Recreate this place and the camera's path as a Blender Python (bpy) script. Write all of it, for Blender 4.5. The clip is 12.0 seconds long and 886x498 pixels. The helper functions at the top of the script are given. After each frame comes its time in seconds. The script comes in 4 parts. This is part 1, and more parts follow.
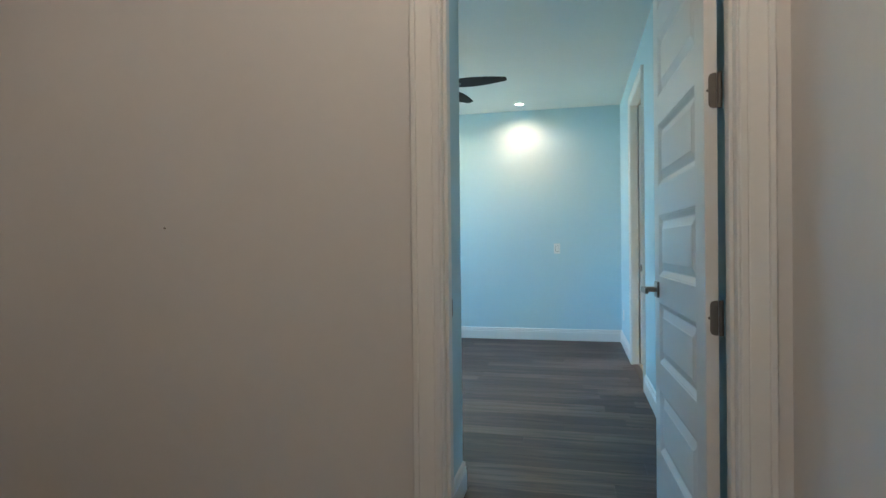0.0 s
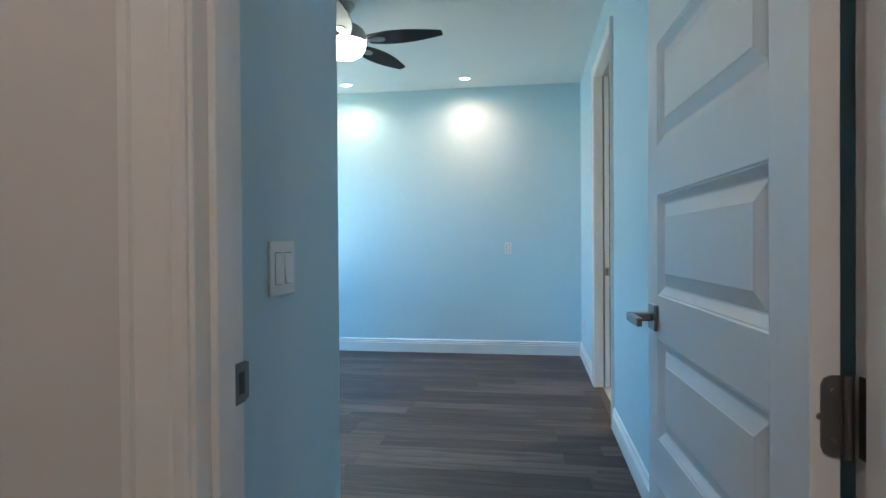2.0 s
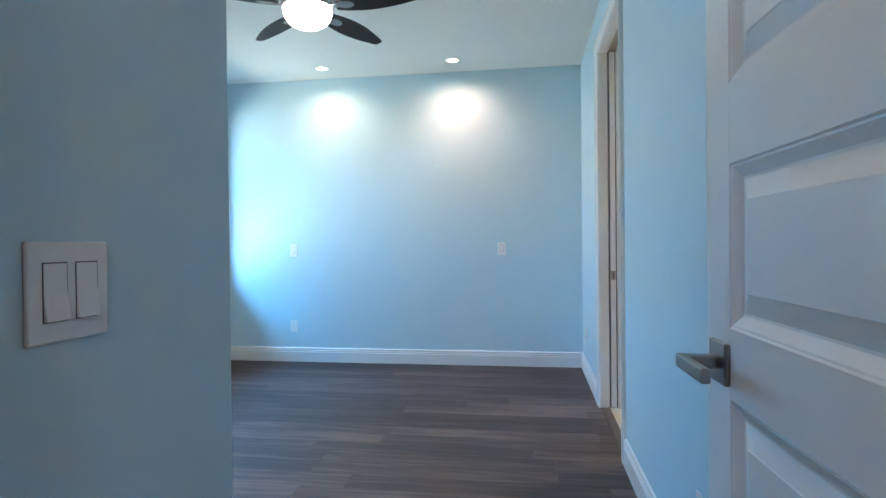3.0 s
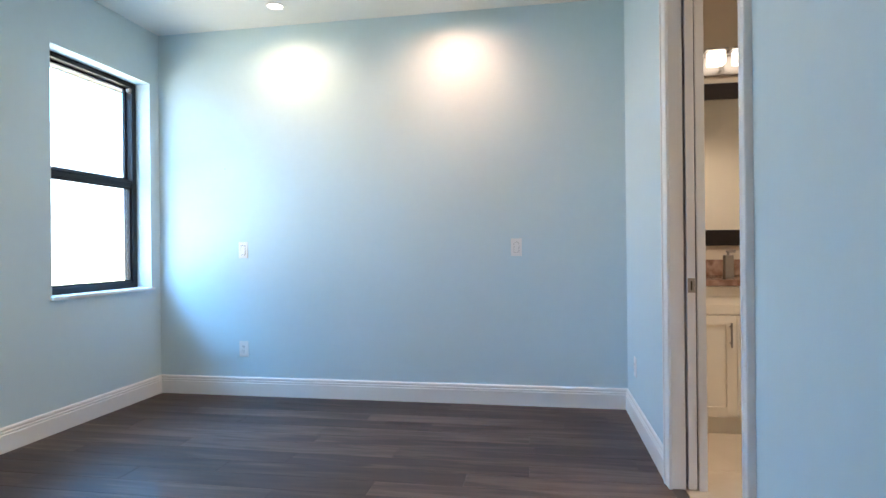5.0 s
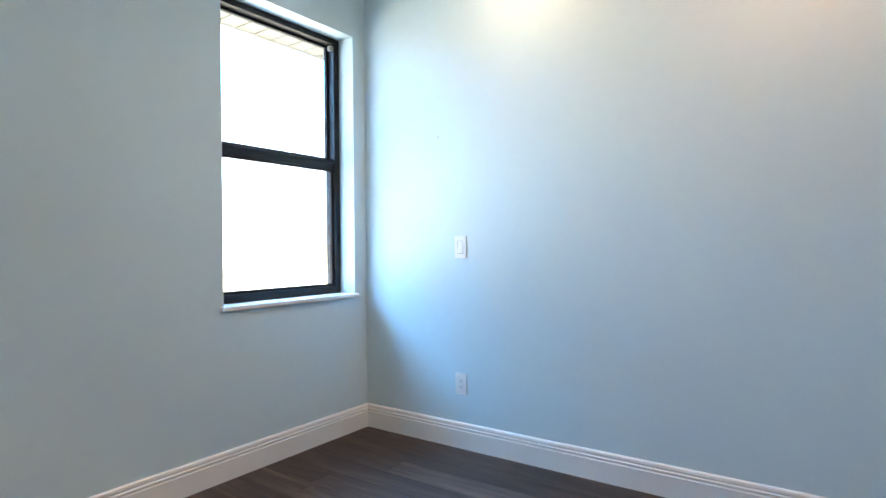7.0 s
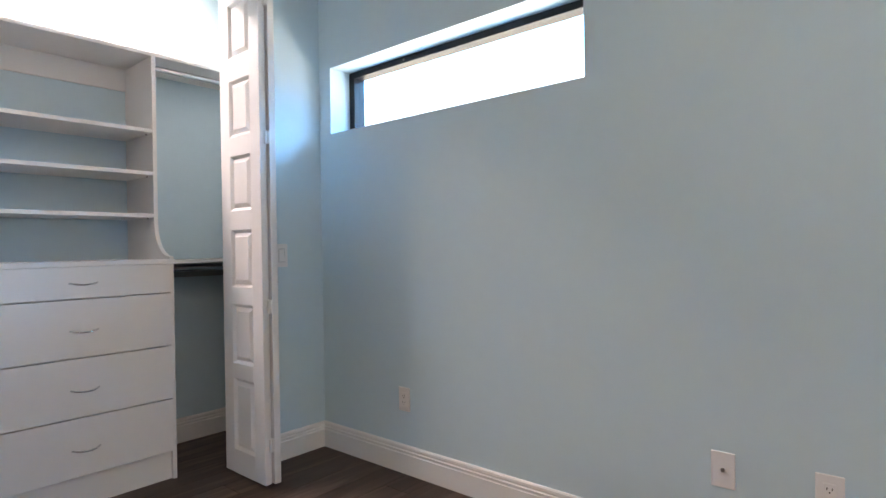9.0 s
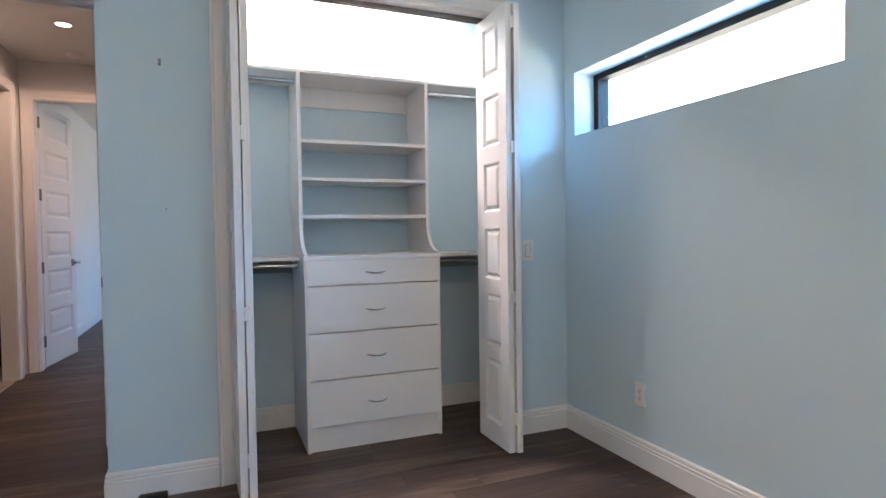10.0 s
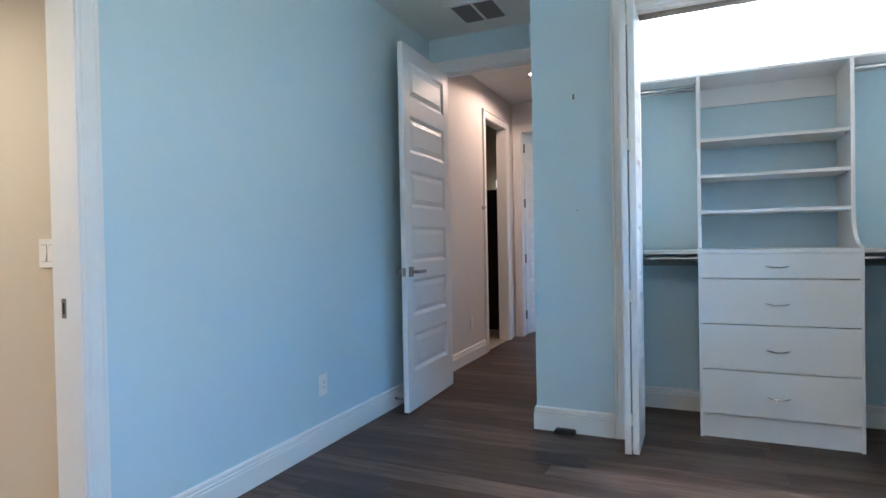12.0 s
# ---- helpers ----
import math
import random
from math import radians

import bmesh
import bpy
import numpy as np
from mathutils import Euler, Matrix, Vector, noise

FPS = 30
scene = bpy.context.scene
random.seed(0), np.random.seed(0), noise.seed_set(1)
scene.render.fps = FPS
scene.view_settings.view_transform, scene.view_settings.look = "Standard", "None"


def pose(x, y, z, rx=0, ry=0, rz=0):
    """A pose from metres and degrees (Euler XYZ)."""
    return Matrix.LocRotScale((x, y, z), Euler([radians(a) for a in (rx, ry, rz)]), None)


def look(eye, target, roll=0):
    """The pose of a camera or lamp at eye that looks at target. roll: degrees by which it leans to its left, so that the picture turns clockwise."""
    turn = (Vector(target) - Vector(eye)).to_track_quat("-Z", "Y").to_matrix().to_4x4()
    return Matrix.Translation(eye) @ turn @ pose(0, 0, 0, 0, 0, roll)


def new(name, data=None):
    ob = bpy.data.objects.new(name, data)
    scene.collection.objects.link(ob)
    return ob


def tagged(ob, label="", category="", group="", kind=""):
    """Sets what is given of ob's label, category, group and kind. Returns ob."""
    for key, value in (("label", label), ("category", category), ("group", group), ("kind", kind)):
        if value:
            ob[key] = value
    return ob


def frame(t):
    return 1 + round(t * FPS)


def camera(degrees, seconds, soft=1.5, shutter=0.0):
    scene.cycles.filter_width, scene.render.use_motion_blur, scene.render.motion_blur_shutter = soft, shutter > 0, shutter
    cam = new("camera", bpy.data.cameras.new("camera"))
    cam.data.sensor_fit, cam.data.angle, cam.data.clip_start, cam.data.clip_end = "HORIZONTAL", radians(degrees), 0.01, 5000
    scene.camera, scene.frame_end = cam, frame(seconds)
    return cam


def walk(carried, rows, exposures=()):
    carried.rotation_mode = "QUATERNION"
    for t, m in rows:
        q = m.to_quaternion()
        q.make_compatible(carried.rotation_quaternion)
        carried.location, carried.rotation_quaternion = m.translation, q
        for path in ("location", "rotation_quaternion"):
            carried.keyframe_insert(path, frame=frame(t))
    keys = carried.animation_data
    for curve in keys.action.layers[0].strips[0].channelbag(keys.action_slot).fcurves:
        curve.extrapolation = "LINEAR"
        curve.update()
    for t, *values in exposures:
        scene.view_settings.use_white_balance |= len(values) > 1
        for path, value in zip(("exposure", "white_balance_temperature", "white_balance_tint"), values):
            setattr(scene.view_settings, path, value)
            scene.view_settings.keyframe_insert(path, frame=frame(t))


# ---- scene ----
cam = camera(76.3, 12.0)
PATH = [
    (0, (0.294, 0.849, 1.127), (-0.161, 2.796, 1.115), -0.6),
    (0.5, (0.275, 1.086, 1.165), (-0.112, 3.048, 1.138), -0.5),
    (1, (0.302, 1.355, 1.161), (-0.035, 3.326, 1.136), -0.6),
    (1.5, (0.315, 1.588, 1.129), (-0.001, 3.563, 1.114), -0.5),
    (2, (0.323, 1.854, 1.124), (0.013, 3.83, 1.106), -0.4),
    (2.5, (0.331, 2.145, 1.125), (0.031, 4.123, 1.109), -0.6),
    (2.7, (0.336, 2.25, 1.125), (0.038, 4.228, 1.106), -0.6),
    (4.3, (0.271, 3.235, 1.096), (-0.039, 5.211, 1.099), -0.3),
    (4.5, (0.282, 3.386, 1.076), (-0.041, 5.36, 1.081), -0.5),
    (5, (0.247, 3.733, 1.073), (-0.091, 5.704, 1.072), -0.6),
    (5.5, (0.18, 4.076, 1.06), (-0.205, 6.039, 1.062), -0.6),
    (6, (0.01, 4.419, 1.07), (-0.453, 6.365, 1.07), -0.4),
    (6.5, (-0.128, 4.777, 1.088), (-0.841, 6.646, 1.076), -0.3),
    (7, (-0.257, 5.083, 1.086), (-1.409, 6.718, 1.075), -0.5),
    (7.5, (-0.409, 5.266, 1.071), (-1.979, 6.505, 1.075), -0.3),
    (7.7, (-0.397, 5.382, 1.062), (-2.161, 6.324, 1.076), -0.4),
    (9.3, (-0.681, 6.026, 1.125), (-1.952, 4.482, 1.1), -0.9),
    (9.5, (-0.652, 6.083, 1.152), (-1.792, 4.441, 1.115), -0.8),
    (10, (-0.659, 6.21, 1.169), (-1.417, 4.36, 1.114), -0.8),
    (10.5, (-0.708, 6.372, 1.151), (-1.058, 4.403, 1.103), -0.9),
    (11, (-0.806, 6.508, 1.147), (-0.764, 4.508, 1.105), -1.1),
    (11.5, (-0.954, 6.611, 1.131), (-0.518, 4.659, 1.103), -1.1),
    (12, (-1.098, 6.678, 1.132), (-0.279, 4.854, 1.105), -1.1),
]
walk(cam, [(t, look(eye, target, roll)) for t, eye, target, roll in PATH],
     [(0.0, -0.05, 5000, -11), (1.5, -0.14, 4850, -8), (2.7, -0.08, 4950, 1), (4.3, -0.01, 5850, 13), (6.5, -0.13, 6000, 16), (7.7, -0.16, 6450, 20), (9.3, 0.03, 6450, 22), (10.5, 0.08, 5950, 17), (12.0, 0.09, 5400, 9)])

# ---------------------------------------------------------------- world and large lights
world = bpy.data.worlds.new("sky")
scene.world = world
world.use_nodes = True
wn = world.node_tree
sky = wn.nodes.new("ShaderNodeTexSky")
sky.sky_type = "NISHITA"
sky.sun_disc = False
sky.sun_elevation, sky.sun_rotation = radians(50), radians(120)
wn.nodes["Background"].inputs["Strength"].default_value = 0.12
wn.links.new(sky.outputs["Color"], wn.nodes["Background"].inputs["Color"])

SUN = bpy.data.lights.new("sun", "SUN")
SUN.energy, SUN.angle, SUN.color = 3.0, radians(0.5), (1.0, 0.95, 0.88)
new("sun", SUN).matrix_world = look((6, 8, 12), (0, 3, 0))


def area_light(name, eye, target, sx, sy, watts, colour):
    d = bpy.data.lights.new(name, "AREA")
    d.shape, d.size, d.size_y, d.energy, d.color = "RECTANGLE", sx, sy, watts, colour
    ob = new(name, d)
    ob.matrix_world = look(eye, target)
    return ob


def spot_light(name, eye, watts, colour, angle=110, blend=0.8, radius=0.04, target=None):
    d = bpy.data.lights.new(name, "SPOT")
    d.energy, d.color, d.spot_size, d.spot_blend, d.shadow_soft_size = watts, colour, radians(angle), blend, radius
    ob = new(name, d)
    ob.matrix_world = look(eye, target or (eye[0], eye[1] + 1e-4, 0))
    return ob


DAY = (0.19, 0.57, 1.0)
# to the west, added lamp panels stand in for sky, house fronts, sunlit lawn
area_light("sky_stand_in_lamp", (-5.0, 5.5, 3.75), (0, 5.5, 3.75), 20.0, 2.5, 4500, DAY)
area_light("gap_fill_lamp", (-5.0, 5.5, 1.80), (0, 5.5, 1.80), 20.0, 1.4, 420, (0.72, 0.86, 1.0))
area_light("lawn_bounce_fill_lamp", (-5.0, 5.5, 0.40), (0, 5.5, 0.40), 20.0, 1.4, 1300, (1.0, 0.90, 0.60))
spot_light("downlight_beam", (-0.303, 7.277, 2.70), 49, (1.0, 0.55, 0.32), 166, 1.0, 0.04)
spot_light("downlight_beam", (-1.494, 7.29, 2.70), 38, (1.0, 0.70, 0.42), 166, 1.0, 0.04)
spot_light("downlight_beam", (0.298, 1.363, 2.70), 54, (1.0, 0.635, 0.42), 168, 0.3, 0.05)
# unseen hall lamp, added to lift and even out the wall
spot_light("downlight_beam", (-1.05, 1.363, 2.70), 12, (1.0, 0.65, 0.48), 168, 0.3, 0.05)
# made-up lamp out of view, warms the open door at the hall's end
spot_light("downlight_beam", (-0.35, -1.10, 2.70), 34, (1.0, 0.65, 0.50), 150, 0.5, 0.05)
spot_light("bathroom_downlight", (1.75, 6.3, 2.70), 120, (1.0, 0.80, 0.56), 140, 0.6, 0.05)
area_light("closet_light", (-1.5, 2.80, 2.685), (-1.5, 2.80, 0), 1.2, 0.12, 52, (1.0, 0.84, 0.73)).data.spread = radians(138)

# ---------------------------------------------------------------- materials


def material(name, col, rough=0.5, metal=0.0, var=0.05, scale=3.0, bump=0.0, bscale=160.0, stretch=(1, 1, 1), spec=0.5, rand=0.0):
    m = bpy.data.materials.new(name)
    m.use_nodes = True
    nt = m.node_tree
    n, l = nt.nodes, nt.links
    p = n["Principled BSDF"]
    p.inputs["Roughness"].default_value, p.inputs["Metallic"].default_value = rough, metal
    p.inputs["Specular IOR Level"].default_value = spec
    tc, mp = n.new("ShaderNodeTexCoord"), n.new("ShaderNodeMapping")
    mp.inputs["Scale"].default_value = stretch
    l.new(tc.outputs["Object"], mp.inputs["Vector"])
    big, fine = n.new("ShaderNodeTexNoise"), n.new("ShaderNodeTexNoise")
    big.inputs["Scale"].default_value, fine.inputs["Scale"].default_value = scale, scale * 11
    big.inputs["Detail"].default_value = fine.inputs["Detail"].default_value = 4
    mix = n.new("ShaderNodeMath")
    mix.operation = "MULTIPLY_ADD"
    mix.inputs[1].default_value = 0.4
    half = n.new("ShaderNodeMath")
    half.operation = "MULTIPLY"
    half.inputs[1].default_value = 0.6
    for t in (big, fine):
        l.new(mp.outputs["Vector"], t.inputs["Vector"])
    l.new(big.outputs["Fac"], half.inputs[0])
    l.new(fine.outputs["Fac"], mix.inputs[0])
    l.new(half.outputs[0], mix.inputs[2])
    mr = n.new("ShaderNodeMapRange")
    mr.inputs["From Min"].default_value, mr.inputs["From Max"].default_value = 0.3, 0.7
    mr.inputs["To Min"].default_value, mr.inputs["To Max"].default_value = 1 - var, 1 + var
    l.new(mix.outputs[0], mr.inputs["Value"])
    hs = n.new("ShaderNodeHueSaturation")
    hs.inputs["Color"].default_value = (*col, 1)
    value = mr.outputs["Result"]
    if rand:
        oi, rr, mu = n.new("ShaderNodeObjectInfo"), n.new("ShaderNodeMapRange"), n.new("ShaderNodeMath")
        rr.inputs["To Min"].default_value, rr.inputs["To Max"].default_value = 1 - rand, 1 + rand
        mu.operation = "MULTIPLY"
        l.new(oi.outputs["Random"], rr.inputs["Value"])
        l.new(rr.outputs["Result"], mu.inputs[0])
        l.new(value, mu.inputs[1])
        value = mu.outputs[0]
    l.new(value, hs.inputs["Value"])
    l.new(hs.outputs["Color"], p.inputs["Base Color"])
    rv = n.new("ShaderNodeMapRange")
    rv.inputs["To Min"].default_value, rv.inputs["To Max"].default_value = max(rough - 0.07, 0.02), min(rough + 0.07, 1)
    l.new(mix.outputs[0], rv.inputs["Value"])
    l.new(rv.outputs["Result"], p.inputs["Roughness"])
    if bump:
        bn, bp = n.new("ShaderNodeTexNoise"), n.new("ShaderNodeBump")
        bn.inputs["Scale"].default_value, bn.inputs["Detail"].default_value = bscale, 3
        bp.inputs["Strength"].default_value, bp.inputs["Distance"].default_value = bump, 0.002
        l.new(tc.outputs["Object"], bn.inputs["Vector"])
        l.new(bn.outputs["Fac"], bp.inputs["Height"])
        l.new(bp.outputs["Normal"], p.inputs["Normal"])
    return m


def glow(name, col, strength):
    m = material(name, (0.9, 0.9, 0.88), 0.3, var=0.01)
    p = m.node_tree.nodes["Principled BSDF"]
    p.inputs["Emission Color"].default_value, p.inputs["Emission Strength"].default_value = (*col, 1), strength
    return m


def wood_floor():
    """Grey-brown planks: broad smoky streaks, finer dark grain, each plank with a shade of its own."""
    m = bpy.data.materials.new("grey_brown_plank")
    m.use_nodes = True
    n, l = m.node_tree.nodes, m.node_tree.links
    p = n["Principled BSDF"]
    p.inputs["Specular IOR Level"].default_value = 0.35
    tc, oi = n.new("ShaderNodeTexCoord"), n.new("ShaderNodeObjectInfo")
    cmb, off, at = n.new("ShaderNodeCombineXYZ"), n.new("ShaderNodeVectorMath"), n.new("ShaderNodeVectorMath")
    off.operation, at.operation = "SCALE", "ADD"
    off.inputs["Scale"].default_value = 37
    for k in (0, 1, 2):
        l.new(oi.outputs["Random"], cmb.inputs[k])
    l.new(cmb.outputs[0], off.inputs[0])
    l.new(tc.outputs["Object"], at.inputs[0])
    l.new(off.outputs[0], at.inputs[1])

    def streaks(sx, sy, scale, detail, warp):
        mp, t = n.new("ShaderNodeMapping"), n.new("ShaderNodeTexNoise")
        mp.inputs["Scale"].default_value = (sx, sy, 1)
        t.inputs["Scale"].default_value, t.inputs["Detail"].default_value, t.inputs["Distortion"].default_value = scale, detail, warp
        l.new(at.outputs[0], mp.inputs["Vector"])
        l.new(mp.outputs["Vector"], t.inputs["Vector"])
        return t.outputs["Fac"]

    def madd(a, k, c):
        t = n.new("ShaderNodeMath")
        t.operation = "MULTIPLY_ADD"
        t.inputs[1].default_value = k
        l.new(a, t.inputs[0])
        if isinstance(c, float):
            t.inputs[2].default_value = c
        else:
            l.new(c, t.inputs[2])
        return t.outputs[0]

    broad, grain, fine = streaks(1.0, 9.0, 1.7, 3, 0.8), streaks(1.4, 30.0, 2.2, 5, 0.5), streaks(3.0, 120.0, 3.0, 3, 0.2)
    v = madd(broad, 0.62, madd(grain, 0.42, madd(fine, 0.14, madd(oi.outputs["Random"], 0.20, -0.19))))
    cr = n.new("ShaderNodeValToRGB")
    e = cr.color_ramp.elements
    e[0].position, e[0].color = 0.30, (0.022, 0.0145, 0.012, 1)
    e[1].position, e[1].color = 0.69, (0.142, 0.097, 0.079, 1)
    mid = e.new(0.50)
    mid.color = (0.056, 0.036, 0.029, 1)
    l.new(v, cr.inputs["Fac"])
    l.new(cr.outputs["Color"], p.inputs["Base Color"])
    l.new(madd(grain, 0.22, 0.36), p.inputs["Roughness"])
    bp = n.new("ShaderNodeBump")
    bp.inputs["Strength"].default_value, bp.inputs["Distance"].default_value = 0.12, 0.002
    l.new(fine, bp.inputs["Height"])
    l.new(bp.outputs["Normal"], p.inputs["Normal"])
    return m


def marble(name, a, b, vein, scale, rough):
    m = bpy.data.materials.new(name)
    m.use_nodes = True
    n, l = m.node_tree.nodes, m.node_tree.links
    p = n["Principled BSDF"]
    p.inputs["Roughness"].default_value = rough
    tc, no, wv, cr = n.new("ShaderNodeTexCoord"), n.new("ShaderNodeTexNoise"), n.new("ShaderNodeTexNoise"), n.new("ShaderNodeValToRGB")
    no.inputs["Scale"].default_value, no.inputs["Detail"].default_value, no.inputs["Distortion"].default_value = scale, 8, 2.5
    l.new(tc.outputs["Object"], no.inputs["Vector"])
    e = cr.color_ramp.elements
    e[0].position, e[0].color = 0.3, (*a, 1)
    e[1].position, e[1].color = 0.7, (*b, 1)
    mid = e.new(0.49)
    mid.color = (*vein, 1)
    l.new(no.outputs["Fac"], cr.inputs["Fac"])
    l.new(cr.outputs["Color"], p.inputs["Base Color"])
    return m


def glass(name, tint=(1, 1, 1), rough=0.0):
    m = bpy.data.materials.new(name)
    m.use_nodes = True
    p = m.node_tree.nodes["Principled BSDF"]
    p.inputs["Base Color"].default_value = (*tint, 1)
    p.inputs["Transmission Weight"].default_value, p.inputs["Roughness"].default_value, p.inputs["IOR"].default_value = 1, rough, 1.45
    return m


BLUE = material("pale_aqua_wall_paint", (0.570, 0.706, 0.764), 0.62, var=0.022, scale=1.6, bump=0.10, bscale=210)
CREAM = material("warm_white_wall_paint", (0.70, 0.68, 0.665), 0.62, var=0.022, scale=1.6, bump=0.10, bscale=210)
BATH = material("beige_wall_paint", (0.62, 0.55, 0.45), 0.6, var=0.02, scale=1.6, bump=0.08, bscale=210)
CEIL = material("white_ceiling_paint", (0.76, 0.77, 0.75), 0.8, var=0.02, scale=2, bump=0.16, bscale=130)
TRIM = material("white_trim_paint", (0.80, 0.79, 0.77), 0.34, var=0.02, scale=5, bump=0.03, bscale=60)
DOORP = material("white_door_paint", (0.78, 0.775, 0.77), 0.42, var=0.018, scale=6, bump=0.03, bscale=90)
LAM = material("white_laminate", (0.80, 0.785, 0.765), 0.38, var=0.012, scale=4)
# near-black paint in place of the shade inside gaps
DARK = material("painted_gap_shade", (0.012, 0.011, 0.011), 0.8, var=0.1)
NICKEL = material("brushed_nickel", (0.32, 0.30, 0.28), 0.30, metal=1.0, var=0.06, scale=20)
STEEL = material("satin_hinge_steel", (0.22, 0.20, 0.185), 0.42, metal=1.0, var=0.10, scale=30)
CHROME = material("chrome_rod", (0.62, 0.62, 0.62), 0.14, metal=1.0, var=0.03)
ALU = material("black_bronze_aluminium", (0.010, 0.011, 0.014), 0.45, var=0.10, scale=8, spec=0.25)
BLADE = material("dark_espresso_blade", (0.012, 0.010, 0.012), 0.5, var=0.18, scale=4, stretch=(1, 6, 1), spec=0.2)
PLATE = material("white_plastic", (0.81, 0.80, 0.79), 0.32, var=0.01)
# dark grey that paints the thin shadow round a rocker
SEAM = material("painted_seam_shade", (0.10, 0.10, 0.10), 0.7)
SLOT = material("dark_slot", (0.03, 0.028, 0.026), 0.6)
VENT = material("grey_vent_louvre", (0.16, 0.16, 0.155), 0.5, var=0.06)
PLANK = wood_floor()
SUB = material("dark_underlay", (0.02, 0.016, 0.014), 0.9)
STONE = marble("brown_granite", (0.11, 0.068, 0.052), (0.40, 0.28, 0.22), (0.22, 0.125, 0.09), 6.0, 0.16)
TILE = marble("cream_marble_tile", (0.58, 0.50, 0.40), (0.66, 0.58, 0.48), (0.60, 0.52, 0.42), 1.6, 0.22)
SILL = marble("white_marble_sill", (0.70, 0.70, 0.69), (0.80, 0.80, 0.79), (0.76, 0.76, 0.75), 5.0, 0.25)
CABINET = material("cream_cabinet_paint", (0.74, 0.69, 0.60), 0.36, var=0.015, scale=4)
ESPRESSO = material("espresso_wood_frame", (0.018, 0.013, 0.012), 0.5, var=0.25, scale=5, stretch=(1, 1, 6), spec=0.2)
MIRROR = material("mirror_silver", (0.86, 0.87, 0.86), 0.015, metal=1.0, var=0.002)
PANE = glass("window_glass")
BOWL = glow("lit_opal_glass", (1.0, 0.80, 0.55), 36.0)
LENS = glow("lit_downlight_lens", (1.0, 0.86, 0.66), 14.0)
SHADE = glow("lit_frosted_glass", (1.0, 0.82, 0.60), 3.2)
STUCCO = material("cream_stucco", (0.66, 0.62, 0.55), 0.85, var=0.05, bump=0.3, bscale=70)
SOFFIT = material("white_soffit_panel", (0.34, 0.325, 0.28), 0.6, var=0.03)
SOFFLINE = material("soffit_joint", (0.012, 0.012, 0.011), 0.7)
GROUND = material("lawn_ground", (0.07, 0.09, 0.04), 0.95, var=0.3, scale=2)
BLACK = material("black_rubber", (0.013, 0.013, 0.014), 0.55, var=0.1)
WHITE_RUBBER = material("white_rubber", (0.75, 0.75, 0.73), 0.6)
CERAMIC = material("white_ceramic", (0.82, 0.80, 0.76), 0.12, var=0.005)
ROD = material("dark_wall_reveal", (0.30, 0.34, 0.36), 0.6)

# ---------------------------------------------------------------- mesh helpers


def finish(name, bm, mat, parent=None, label="", smooth=False):
    me = bpy.data.meshes.new(name)
    bmesh.ops.recalc_face_normals(bm, faces=bm.faces[:])
    bm.to_mesh(me)
    bm.free()
    for m in (mat if isinstance(mat, (list, tuple)) else [mat]):
        me.materials.append(m)
    if smooth:
        me.shade_smooth()
        me.set_sharp_from_angle(angle=radians(35))
    ob = new(name, me)
    if parent is not None:
        ob.parent = parent
    if label:
        tagged(ob, label)
    return ob


part = finish


def thing(name, label, category, at=(0, 0, 0), rz=0, group=""):
    ob = new(name)
    ob.matrix_basis = pose(*at, 0, 0, rz)
    return tagged(ob, label, category, group)


def add_box(bm, x0, x1, y0, y1, z0, z1, bev=0.0, seg=1):
    t = bmesh.new()
    bmesh.ops.create_cube(t, size=1)
    for v in t.verts:
        v.co = Vector(((x0 + x1) / 2 + v.co.x * (x1 - x0), (y0 + y1) / 2 + v.co.y * (y1 - y0), (z0 + z1) / 2 + v.co.z * (z1 - z0)))
    if bev:
        bmesh.ops.bevel(t, geom=t.edges[:], offset=bev, segments=seg, affect="EDGES", profile=0.5)
    me = bpy.data.meshes.new("t")
    t.to_mesh(me)
    t.free()
    bm.from_mesh(me)
    bpy.data.meshes.remove(me)
    return bm


def box(*a, **k):
    return add_box(bmesh.new(), *a, **k)


def lathe(profile, seg=28):
    bm = bmesh.new()
    rings = []
    for r, z in profile:
        if r < 1e-6:
            rings.append([bm.verts.new((0, 0, z))])
        else:
            rings.append([bm.verts.new((r * math.cos(2 * math.pi * i / seg), r * math.sin(2 * math.pi * i / seg), z)) for i in range(seg)])
    for a, b in zip(rings, rings[1:]):
        for i in range(seg):
            j = (i + 1) % seg
            if len(a) == 1:
                bm.faces.new((a[0], b[i], b[j]))
            elif len(b) == 1:
                bm.faces.new((a[i], a[j], b[0]))
            else:
                bm.faces.new((a[i], a[j], b[j], b[i]))
    return bm


def tube(points, radius, seg=10):
    bm = bmesh.new()
    pts = [Vector(p) for p in points]
    rings = []
    for i, p in enumerate(pts):
        d = (pts[min(i + 1, len(pts) - 1)] - pts[max(i - 1, 0)]).normalized()
        u = d.cross(Vector((0, 0, 1)) if abs(d.z) < 0.9 else Vector((1, 0, 0))).normalized()
        w = d.cross(u)
        rings.append([bm.verts.new(p + radius * (math.cos(2 * math.pi * k / seg) * u + math.sin(2 * math.pi * k / seg) * w)) for k in range(seg)])
    for a, b in zip(rings, rings[1:]):
        for k in range(seg):
            bm.faces.new((a[k], a[(k + 1) % seg], b[(k + 1) % seg], b[k]))
    bm.faces.new(rings[0])
    bm.faces.new(rings[-1][::-1])
    return bm


